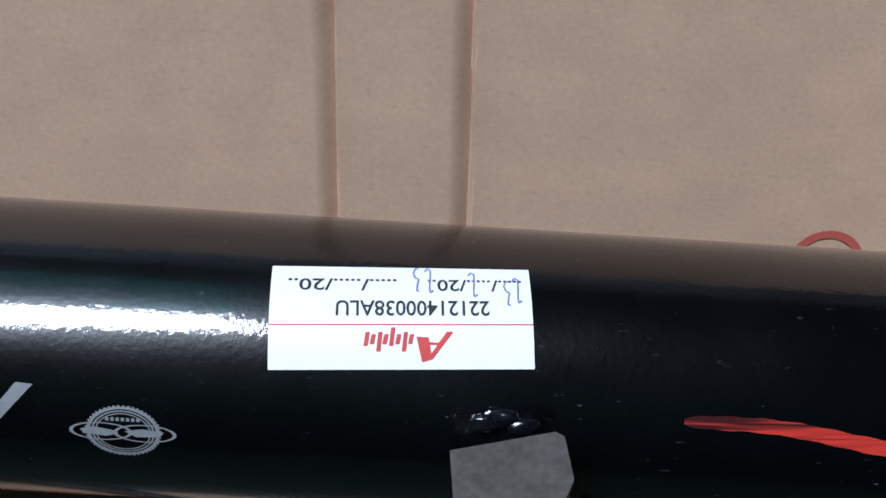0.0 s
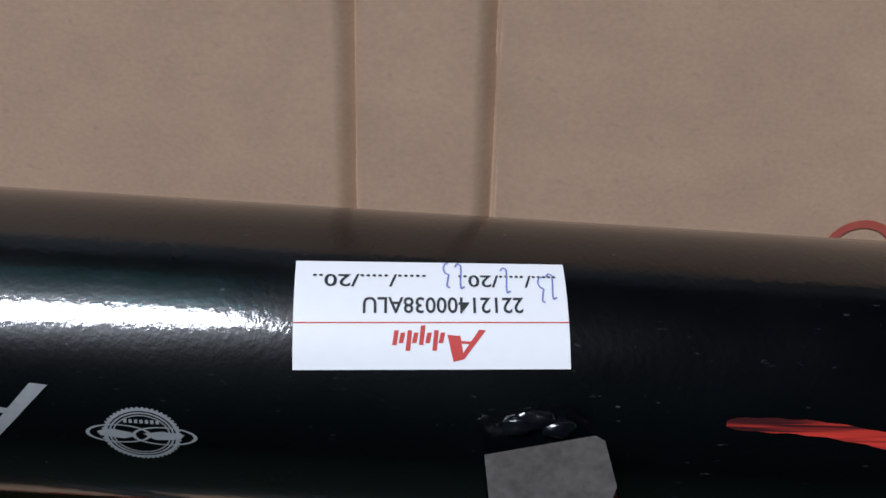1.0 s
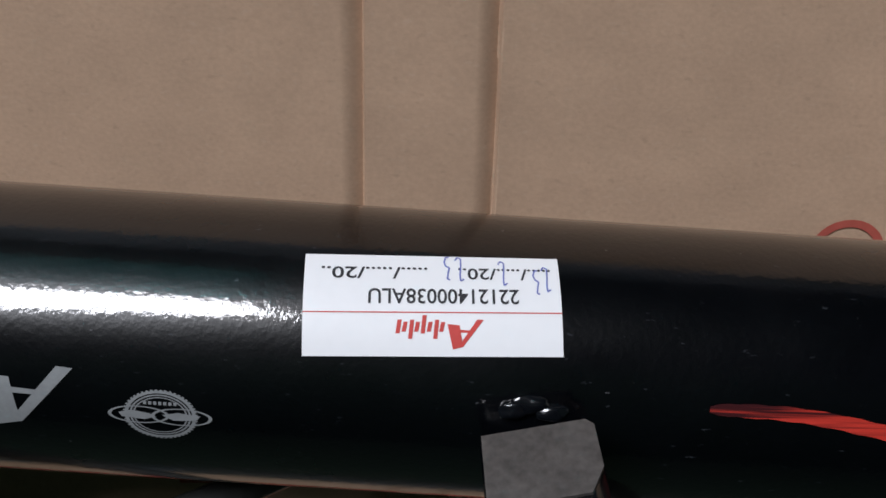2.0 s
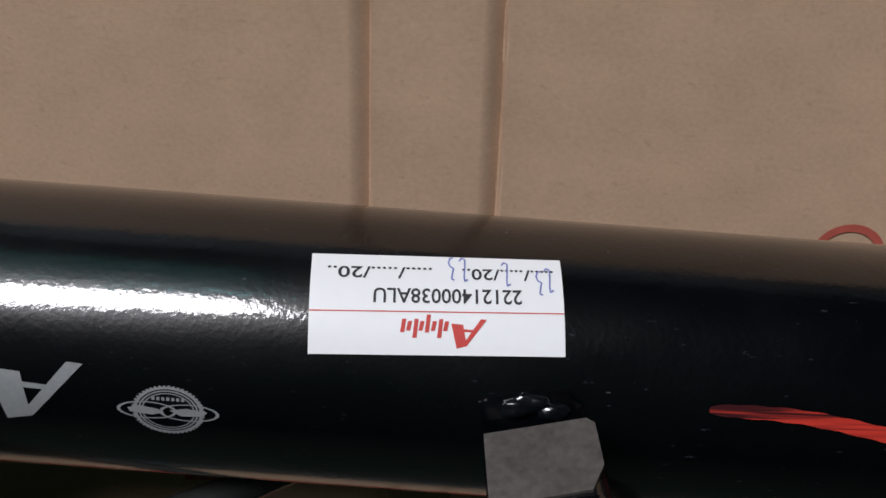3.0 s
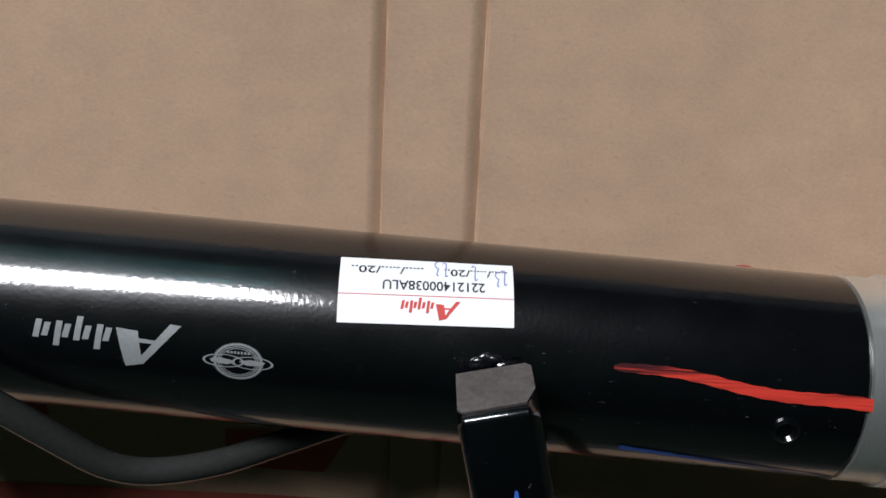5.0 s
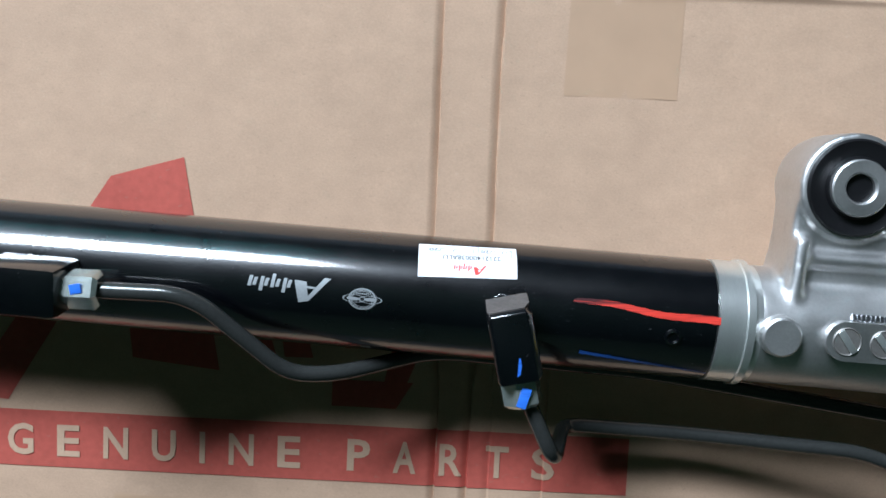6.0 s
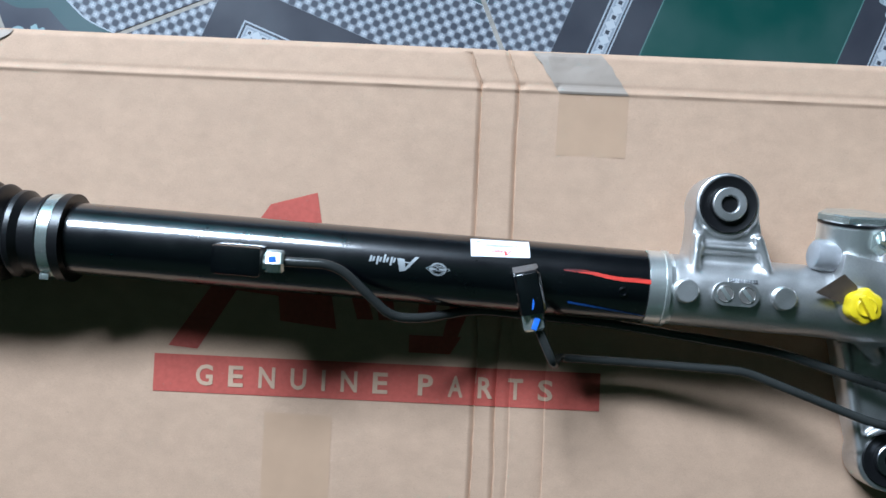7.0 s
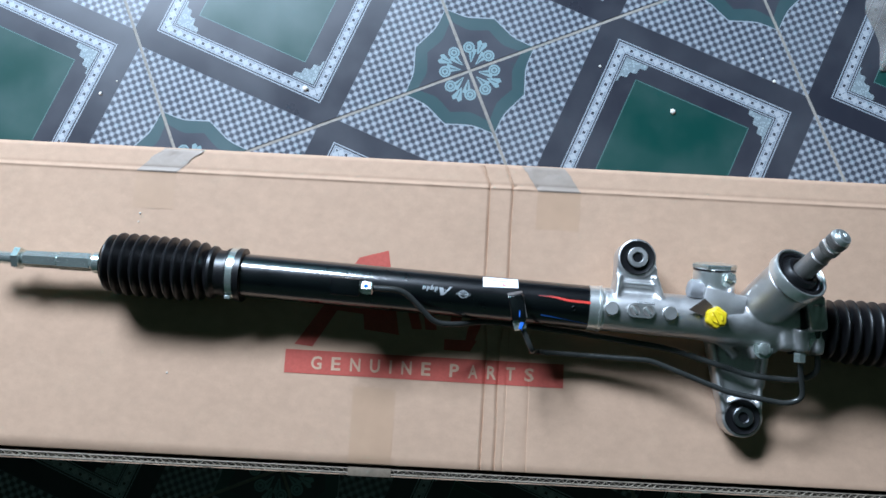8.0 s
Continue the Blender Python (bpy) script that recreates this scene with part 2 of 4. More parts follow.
    reach = sub(add(au, av), 0.172)
    lump = mulv(node("SINE", mulv(sub(au, av), 330.0)), 0.003)
    mask = mulv(gt(add(reach, lump), 0.0), lt(m, 0.1025))
    col = mix(mask, col, mix(gt(lace.outputs["Distance"], 0.42), (0.29, 0.35, 0.37), (0.19, 0.235, 0.255)))
    # green field
    col = mix(lt(m, 0.0795), col, (0.07, 0.15, 0.14))
    col = mix(lt(m, 0.0785), col, green)
    # wear and dust
    dust = nt.nodes.new("ShaderNodeTexNoise")
    dust.inputs["Scale"].default_value, dust.inputs["Detail"].default_value = 9, 6
    nt.links.new(tc.outputs["Object"], dust.inputs["Vector"])
    dm = nt.nodes.new("ShaderNodeMapRange")
    nt.links.new(dust.outputs[0], dm.inputs["Value"])
    dm.inputs["From Min"].default_value, dm.inputs["From Max"].default_value = 0.4, 0.8
    dm.inputs["To Max"].default_value = 0.12
    col = mix(dm.outputs[0], col, (0.3, 0.32, 0.34))
    nt.links.new(col, p.inputs["Base Color"])
    rg = nt.nodes.new("ShaderNodeMapRange")
    nt.links.new(dust.outputs[0], rg.inputs["Value"])
    rg.inputs["To Min"].default_value, rg.inputs["To Max"].default_value = 0.20, 0.42
    nt.links.new(rg.outputs[0], p.inputs["Roughness"])
    return mat


M_TILE = tile_material()

# ---- mesh helpers ----


def part(name, bm, mat, parent=None, label="", smooth=True):
    """Links a bmesh as one mesh object under a thing or a part."""
    me = bpy.data.meshes.new(name)
    bmesh.ops.recalc_face_normals(bm, faces=bm.faces)
    bm.to_mesh(me)
    bm.free()
    for f in me.polygons:
        f.use_smooth = smooth
    for mm in (mat if isinstance(mat, (list, tuple)) else [mat]):
        me.materials.append(mm)
    ob = new(name, me)
    if smooth:
        me.set_sharp_from_angle(angle=radians(38))
    if parent is not None:
        ob.parent = parent
        ob.matrix_parent_inverse = parent.matrix_world.inverted()
    if label:
        tagged(ob, label)
    return ob


def thing(name, place, label, category, group="", kind=""):
    ob = new(name)
    ob.empty_display_size = 0.02
    ob.matrix_world = Matrix.Translation(place)
    ob.matrix_basis = Matrix.Translation(place)
    return tagged(ob, label, category, group, kind)


def frame_of(d):
    d = Vector(d).normalized()
    a = Vector((0, 0, 1)) if abs(d.z) < 0.9 else Vector((0, 1, 0))
    u = (a - d * a.dot(d)).normalized()
    return d, u, d.cross(u)


def lathe(bm, origin, axis, profile, seg=48, hexagon=False, phase=0.0):
    """Turned body: profile rows (distance along axis, radius)."""
    d, u, w = frame_of(axis)
    o = Vector(origin)
    n = 6 if hexagon else seg
    rings = []
    for s, r in profile:
        rings.append([bm.verts.new(o + d * s + (u * math.cos(phase + 2 * math.pi * k / n) + w * math.sin(phase + 2 * math.pi * k / n)) * max(r, 1e-5)) for k in range(n)])
    for a, b in zip(rings, rings[1:]):
        for k in range(n):
            bm.faces.new((a[k], a[(k + 1) % n], b[(k + 1) % n], b[k]))
    bm.faces.new(rings[0])
    bm.faces.new(rings[-1])
    return bm


def block(bm, centre, size, turn=(0, 0, 0), bevel=0.0):
    """Bevelled box."""
    m = pose(*centre, *turn) @ Matrix.Diagonal((*size, 1))
    made = bmesh.ops.create_cube(bm, size=1.0, matrix=m)
    if bevel:
        edges = list({e for v in made["verts"] for e in v.link_edges})
        bmesh.ops.bevel(bm, geom=edges, offset=bevel, segments=2, affect="EDGES", profile=0.6)
    return bm


def prism(bm, outline, z0, z1, m=Matrix.Identity(4)):
    lo = [bm.verts.new(m @ Vector((x, y, z0))) for x, y in outline]
    hi = [bm.verts.new(m @ Vector((x, y, z1))) for x, y in outline]
    n = len(outline)
    bm.faces.new(lo[::-1])
    bm.faces.new(hi)
    for k in range(n):
        bm.faces.new((lo[k], lo[(k + 1) % n], hi[(k + 1) % n], hi[k]))
    return bm


def sweep(bm, points, radius, bend=0.012, seg=14):
    """Round pipe along points with rounded bends."""
    pts = [Vector(p) for p in points]
    path = [pts[0]]
    for a, b, c in zip(pts, pts[1:], pts[2:]):
        i, o = (a - b), (c - b)
        r = min(bend, i.length * 0.48, o.length * 0.48)
        p0, p1 = b + i.normalized() * r, b + o.normalized() * r
        for k in range(9):
            t = k / 8
            path.append(p0 * (1 - t) ** 2 + b * 2 * t * (1 - t) + p1 * t * t)
    path.append(pts[-1])
    up, rings = None, []
    for k, p in enumerate(path):
        d = (path[min(k + 1, len(path) - 1)] - path[max(k - 1, 0)]).normalized()
        if up is None:
            up = frame_of(d)[1]
        up = (up - d * up.dot(d)).normalized()
        w = d.cross(up)
        rings.append([bm.verts.new(p + (up * math.cos(2 * math.pi * j / seg) + w * math.sin(2 * math.pi * j / seg)) * radius) for j in range(seg)])
    for a, b in zip(rings, rings[1:]):
        for j in range(seg):
            bm.faces.new((a[j], a[(j + 1) % seg], b[(j + 1) % seg], b[j]))
    bm.faces.new(rings[0])
    bm.faces.new(rings[-1])
    return bm


def text_mesh(words, height, width, bold=0.0):
    """Flat letters in the built-in font, scaled to a height of capitals and a whole width, origin at the lower left. Returns a bmesh."""
    data = bpy.data.curves.new("letters", "FONT")
    data.body, data.resolution_u, data.offset = words, 3, bold
    ob = new("letters", data)
    bpy.context.view_layer.update()
    me = bpy.data.meshes.new_from_object(ob.evaluated_get(bpy.context.evaluated_depsgraph_get()))
    bpy.data.objects.remove(ob)
    bpy.data.curves.remove(data)
    bm = bmesh.new()
    bm.from_mesh(me)
    bpy.data.meshes.remove(me)
    xs, ys = [v.co.x for v in bm.verts], [v.co.y for v in bm.verts]
    for v in bm.verts:
        v.co = Vector(((v.co.x - min(xs)) / (max(xs) - min(xs)) * width, (v.co.y - min(ys)) / (max(ys) - min(ys)) * height, 0))
    return bm


# ---- sizes of the place ----
TOP = 0.167            # height of the carton's top
TILE = 0.4
LAT = radians(23.45)   # turn of the floor's lattice
CROSS = Vector((0.1804, 0.3794, 0))

# ---- room shell ----
X0, X1, Y0, Y1, HIGH = -3.4, 3.2, -3.2, WALL_Y, 3.2


def wall(name, lo, hi, hole=None):
    bm = bmesh.new()
    if hole is None:
        block(bm, [(a + b) / 2 for a, b in zip(lo, hi)], [b - a for a, b in zip(lo, hi)])
    else:
        hx0, hx1, hz0, hz1 = hole
        for a, b in (((lo[0], lo[1], lo[2]), (hx0, hi[1], hi[2])), ((hx1, lo[1], lo[2]), hi), ((hx0, lo[1], lo[2]), (hx1, hi[1], hz0)), ((hx0, lo[1], hz1), (hx1, hi[1], hi[2]))):
            block(bm, [(p + q) / 2 for p, q in zip(a, b)], [q - p for p, q in zip(a, b)])
    return tagged(part(name, bm, M_WALL, smooth=False), "plain dark green painted room wall", "wall", kind="structure")


PANE_SILL = 0.45      # sill of the added sea-green pane under the window
wall("wall_north", (X0, Y1, 0), (X1, Y1 + 0.12, HIGH), (WIN[0], WIN[1], PANE_SILL, WIN[3]))
bm = bmesh.new()
block(bm, ((WIN[0] + WIN[1]) / 2, WALL_Y + 0.06, WIN[2] - 0.03), (WIN[1] - WIN[0] - 0.002, 0.11, 0.058), bevel=0.003)
tagged(part("trim", bm, M_WALL, smooth=False), "unseen dark green bar above the added pane", "trim", kind="structure")
# unseen pane, added so that the tube picks up a teal reflection
pane_top = WIN[2] - 0.06
bm = bmesh.new()
block(bm, ((WIN[0] + WIN[1]) / 2, WALL_Y + 0.06, (PANE_SILL + pane_top) / 2), (WIN[1] - WIN[0] - 0.004, 0.008, pane_top - PANE_SILL - 0.004))
tagged(part("added_pane", bm, M_TINT, smooth=False), "unseen sea-green pane added for the tube's teal reflection", "window", kind="structure")
wall("wall_south", (X0, Y0 - 0.12, 0), (X1, Y0, HIGH))
wall("wall_west", (X0 - 0.12, Y0 - 0.12, 0), (X0, Y1 + 0.12, HIGH))
wall("wall_east", (X1, Y0 - 0.12, 0), (X1 + 0.12, Y1 + 0.12, HIGH))
bm = bmesh.new()
block(bm, ((X0 + X1) / 2, (Y0 + Y1) / 2, HIGH + 0.05), (X1 - X0 + 0.24, Y1 - Y0 + 0.24, 0.1))
tagged(part("ceiling", bm, M_WALL, smooth=False), "plain dark green ceiling", "ceiling", kind="structure")
bm = bmesh.new()
block(bm, ((X0 + X1) / 2, (Y0 + Y1) / 2, -0.0507), (X1 - X0 + 0.7, Y1 - Y0 + 0.7, 0.1))
floor = tagged(part("floor", bm, M_GROUT, smooth=False), "floor of patterned glazed tiles with pale grout lines", "floor", kind="structure")

# ---- carton ----
carton = thing("cardboard_box", (0.15, 0.05, 0), "long brown corrugated carton with red print, lying on tiles", "box")
BX0, BX1 = -0.52, 0.84
FOLD, BACK, FRONT = 0.192, 0.2175, -0.1168


def front_y(x):
    return FRONT + 0.0035 * (x - 0.17) / 0.4


def crease(u, depth):
    """Section across a pressed crease: a slow dip, a steep far side and a proud lip."""
    if u < -0.0042 or u > 0.007:
        return 0.0
    if u < 0:
        k = (u + 0.0042) / 0.0042
        return -depth * k * k * (1.5 - 0.5 * k)
    if u < 0.0004:
        return -depth + depth * 1.12 * (u / 0.0004)
    k = 1 - (u - 0.0004) / 0.0066
    return 0.12 * depth * k * k


def top_height(x, y):
    """Relief of the top panel: two pressed creases, the rolled fold and slight waves."""
    z = 0.0006 * noise.noise(Vector((x * 9, y * 9, 1.3))) + 0.0004 * noise.noise(Vector((x * 31, y * 23, 4.1)))
    z += 0.00010 * noise.noise(Vector((x * 120, y * 30, 8.7)))
    k = min(max((0.07 - y) / 0.05, 0), 1)
    lean = max(y - FOLD, 0) * 0.35
    for c, depth in ((0.2125 + 0.0044 * k - lean, 0.0021), (0.2379 - 0.0066 * k - lean, 0.0020), (0.2404, 0.0008 * k), (0.2642, 0.0010 * k)):
        c += 0.0009 * noise.noise(Vector((y * 22, c * 90, 0))) + 0.0003 * noise.noise(Vector((y * 110, c * 90, 2)))
        z += crease(x - c, depth * (1 + 0.3 * noise.noise(Vector((y * 40, c * 50, 5)))))
        z -= 0.0010 * math.exp(-((x - c - 0.0004) / 0.0018) ** 2 - ((y - FOLD + 0.001) / 0.0022) ** 2)
    ridge = 0.0010 * (1 + 0.5 * noise.noise(Vector((x * 30, 2.2, 0))))
    z += ridge * math.exp(-((y - FOLD + 0.0030) / 0.0015) ** 2) - 0.0004 * math.exp(-((y - FOLD - 0.0010) / 0.0016) ** 2)
    if y > FOLD:
        z -= (y - FOLD) * 0.12 + 0.004 * max((y - BACK + 0.005) / 0.005, 0) ** 2
    if y < FRONT + 0.01:
        z -= 0.002 * ((FRONT + 0.01 - y) / 0.01) ** 2
    return TOP + z


def steps(lo, hi, coarse, marks, fine, reach):
    out, x = [], lo
    while x < hi:
        out.append(x)
        x += fine if any(abs(x - c) < reach for c in marks) else coarse
    out.append(hi)
    return out


bm = bmesh.new()
xs = steps(BX0, BX1, 0.005, [0.206 + 0.006 * k for k in range(7)] + [0.2640], 0.0003, 0.0058)
ys = steps(0.0, 1.0, 0.012, (0.0, 0.925, 1.0), 0.0025, 0.035)
grid = []
for x in xs:
    f = front_y(x)
    grid.append([bm.verts.new((x, f + (BACK - f) * k, top_height(x, f + (BACK - f) * k))) for k in ys])
for a, b in zip(grid, grid[1:]):
    for j in range(len(ys) - 1):
        bm.faces.new((a[j], b[j], b[j + 1], a[j + 1]))
top_panel = part("top_panel", bm, M_CARD, carton)
solid = top_panel.modifiers.new("board", "SOLIDIFY")
solid.thickness, solid.offset = 0.004, -1.0


def slab(name, lo, hi, mat, label=""):
    bm = bmesh.new()
    block(bm, [(a + b) / 2 for a, b in zip(lo, hi)], [b - a for a, b in zip(lo, hi)], bevel=0.001)
    return part(name, bm, mat, carton, label)


slab("back_wall", (BX0, BACK - 0.006, 0.0), (BX1, BACK - 0.0005, TOP - 0.0125), M_CARD)
slab("end_wall", (BX0, FRONT + 0.004, 0.0), (BX0 + 0.006, BACK - 0.008, TOP - 0.009), M_CARD)
slab("end_wall", (BX1 - 0.006, FRONT + 0.004, 0.0), (BX1, BACK - 0.008, TOP - 0.009), M_CARD)

# front wall: corrugated board, its cut edge open to view from above
EDGE_Z = TOP - 0.0035


def wall_strip(name, off0, off1, z0, z1, mat, wob=0.0011):
    bm = bmesh.new()
    cols = []
    for k in range(171):
        x = BX0 + (BX1 - BX0) * k / 170
        z = z1 + wob * noise.noise(Vector((x * 60, off0 * 900, 0)))
        f = front_y(x) - 0.0042
        cols.append([bm.verts.new((x, f - off0, z0)), bm.verts.new((x, f - off1, z0)), bm.verts.new((x, f - off1, z)), bm.verts.new((x, f - off0, z))])
    for a, b in zip(cols, cols[1:]):
        for j in range(4):
            bm.faces.new((a[j], b[j], b[(j + 1) % 4], a[(j + 1) % 4]))
    bm.faces.new(cols[0])
    bm.faces.new(cols[-1])
    return part(name, bm, mat, carton, smooth=False)


wall_strip("inner_liner", 0.0, 0.0006, EDGE_Z - 0.05, EDGE_Z, M_CUT)
wall_strip("middle_liner", 0.0046, 0.0053, EDGE_Z - 0.05, EDGE_Z, M_CUT)
wall_strip("outer_liner", 0.0068, 0.0075, 0.0, EDGE_Z - 0.0004, M_CARD)
wall_strip("front_wall", 0.0002, 0.0066, 0.0, EDGE_Z - 0.02, M_CARD_IN)


def fluting(name, off0, off1, pitch):
    bm = bmesh.new()
    prev, k = None, 0
    n = int((BX1 - BX0) / pitch * 2)
    for k in range(n):
        x = BX0 + k * pitch / 2 + 0.0006 * random.uniform(-1, 1)
        y = front_y(x) - 0.0042 - (off0 if k % 2 else off1)
        row = [bm.verts.new((x + s, y, z)) for s in (-0.00022, 0.00022) for z in (EDGE_Z - 0.022, EDGE_Z - 0.0002 + 0.0003 * random.random())]
        if prev:
            bm.faces.new((prev[0], row[0], row[1], prev[1]))
            bm.faces.new((prev[2], prev[3], row[3], row[2]))
            bm.faces.new((prev[1], row[1], row[3], prev[3]))
        prev = row
    return part(name, bm, M_CUT, carton, smooth=False)


fluting("fluting", 0.0007, 0.0045, 0.0078)
fluting("fluting", 0.0054, 0.0067, 0.0040)


def on_top(bm, lift, m=Matrix.Identity(4)):
    """Lays a flat mesh on the top panel."""
    bmesh.ops.transform(bm, matrix=m, verts=bm.verts)
    for v in bm.verts:
        v.co.z = top_height(v.co.x, v.co.y) + lift
    return bm


def cut_grid(bm, xs=(), ys=()):
    for x in xs:
        bmesh.ops.bisect_plane(bm, geom=bm.verts[:] + bm.edges[:] + bm.faces[:], plane_co=(x, 0, 0), plane_no=(1, 0, 0))
    for y in ys:
        bmesh.ops.bisect_plane(bm, geom=bm.verts[:] + bm.edges[:] + bm.faces[:], plane_co=(0, y, 0), plane_no=(0, 1, 0))
    return bm


CUTS = [x for x in xs if 0.0 < x < 0.32]


def flat(polys):
    bm = bmesh.new()
    for poly in polys:
        bm.faces.new([bm.verts.new((x, y, 0)) for x, y in poly])
    return bm


bar_len, bar_low = 0.3006, -0.0253
bar = part("printed_bar", on_top(cut_grid(flat([[(0, bar_low), (bar_len, bar_low), (bar_len, 0), (0, 0)]]), CUTS, (-0.0126,)), 0.00035), M_RED, carton, "faded red printed bar")
for word, x0, x1 in (("GENUINE", 0.0287, 0.1580), ("PARTS", 0.1785, 0.2690)):
    wide = [{"I": 0.0024, "N": 0.0110, "G": 0.0115, "U": 0.0106}.get(ch, 0.0100) for ch in word]
    gap = (x1 - x0 - sum(wide)) / (len(word) - 1)
    at = x0
    for ch, w in zip(word, wide):
        cx, at = at + w / 2, at + w + gap
        bm = text_mesh(ch, 0.0142, w, 0.022)
        bmesh.ops.translate(bm, verts=bm.verts, vec=(cx - w / 2, -0.0203, 0))
        part("letter", on_top(cut_grid(bm, [c for c in CUTS if cx - 0.008 < c < cx + 0.008]), 0.0007), M_CARD, bar)

# red emblem above the bar: a leaning wedge, its thin leg and slanted blocks
GLYPH = ([(30, 118), (175, 130), (203, 305), (215, 367), (95, 395)], [(385, 65), (460, 70), (215, 367), (203, 305)], [(178, 180), (295, 188), (275, 213), (182, 210)])


def glyph(place):
    return [[place(x, y) for x, y in poly] for poly in GLYPH]


polys = glyph(lambda x, y: (0.1047 - (x - 95) * 2.62e-4, 0.1130 + (y - 395) * 3.30e-4))
polys += [[(0.128, 0.053), (0.139, 0.053), (0.1465, 0.029), (0.1355, 0.029)], [(0.1475, 0.045), (0.158, 0.045), (0.1625, 0.029), (0.150, 0.029)],
          [(0.171, 0.0082), (0.199, 0.0082), (0.206, 0.020), (0.171, 0.020)], [(0.199, 0.0082), (0.209, 0.0345), (0.216, 0.07), (0.204, 0.07), (0.1935, 0.020)], [(0.176, 0.034), (0.188, 0.034), (0.190, 0.07), (0.179, 0.07)]]
part("printed_emblem", on_top(cut_grid(flat(polys), CUTS, (0.02, 0.05, 0.08)), 0.00035), M_RED, carton, "red printed wedge-shaped emblem")
ringp = []
for k in range(28):
    a0, a1 = 2 * math.pi * k / 28, 2 * math.pi * (k + 1) / 28
    ringp.append([(0.3086 + r * math.cos(a) * 1.05, 0.0683 + r * math.sin(a)) for r, a in ((0.0056, a0), (0.0072, a0), (0.0072, a1), (0.0056, a1))])
part("printed_ring", on_top(flat(ringp), 0.00035), M_RED, carton)

# tapes over the far fold
for tx0, tx1, low, slant in ((-0.184, -0.139, 0.146, 0.028), (0.264, 0.311, 0.1455, -0.018)):
    bm = flat([[(tx0, low), (tx1, low), (tx1 + 0.001, 0.1875), (tx0 + 0.001, 0.1875)]])
    strip = part("tape", on_top(cut_grid(bm, (), (0.16, 0.175, 0.184, 0.186)), 0.00015), M_TAPE, carton, "strip of clear packing tape over the fold")
    bm = flat([[(tx0 + 0.001, 0.1875), (tx1 + 0.001, 0.1875), (tx1 + slant, BACK - 0.0015), (tx0 + slant, BACK - 0.0015)]])
    on_top(cut_grid(bm, [tx0 + 0.0025 * k for k in range(-8, 24)], [0.1875 + 0.0015 * k for k in range(1, 20)]), 0.0004)
    for v in bm.verts:
        edge = max(v.co.y - 0.1875, 0) / 0.03
        v.co.z += edge * (0.0006 + 0.0008 * noise.noise(Vector((v.co.x * 95, v.co.y * 70, tx0))) + 0.0003 * noise.noise(Vector((v.co.x * 240, v.co.y * 210, tx0))))
        v.co.x += edge * 0.006 * noise.noise(Vector((v.co.y * 120, tx0 * 9, 1.0)))
    part("loose_end", bm, M_FILM, strip, "crumpled lifted end of the tape, grey sheen in its colour", smooth=False)

# tape down over the front edge
bm = flat([[(0.0760, -0.036), (0.1215, -0.037), (0.1215, FRONT + 0.0006), (0.0760, FRONT + 0.0006)]])
part("tape", on_top(cut_grid(bm, (0.085, 0.095, 0.105, 0.115), (-0.05, -0.07, -0.09, -0.1, -0.106, -0.11, -0.114)), 0.00015), M_TAPE, carton, "strip of clear packing tape over the edge")
bm = bmesh.new()
block(bm, (0.0990, front_y(0.099) - 0.0042 - 0.0036, EDGE_Z + 0.0006), (0.046, 0.0092, 0.0004), (6, 0, 0.5), 0.0001)
part("tape", bm, M_TAPE_DARK, carton, "dull folded end of the tape")

# ---- steering rack ----
rack = thing("steering_rack", (0.2, 0.06, TOP), "power steering rack with black tube, cast aluminium housing and rubber bellows", "car part")
AX0, AX1 = Vector((0.0, 0.07250, 0.1999)), Vector((1.0, 0.03283, 0.2089))
AXIS = (AX1 - AX0).normalized()
N1 = (Vector((0, 1, 0)) - AXIS * AXIS.y).normalized()
N2 = AXIS.cross(N1)
R = 0.023


def on_axis(x):
    return AX0 + AXIS * (x / AXIS.x)


def round_tube(x, deg, r=R):
    a = radians(deg)
    return on_axis(x) + (N1 * math.sin(a) + N2 * math.cos(a)) * r


def turned(name, rows, mat, parent=rack, label="", seg=56):
    bm = bmesh.new()
    lathe(bm, on_axis(rows[0][0]), AXIS, [(x - rows[0][0], r) for x, r in rows], seg)
    return part(name, bm, mat, parent, label)


tube = turned("tube", [(-0.052, 0.0205), (-0.0515, R), (0.10, R), (0.25, R), (0.3182, R), (0.3192, R - 0.0008)], M_BLACK, label="glossy black painted cylinder tube", seg=96)
turned("collar", [(0.3186, 0.0224), (0.3188, 0.0232), (0.3285, 0.0232), (0.3288, 0.0240), (0.3315, 0.0240), (0.3320, 0.0225), (0.335, 0.0222)], M_ALU_TURNED, label="bright turned aluminium collar", seg=96)


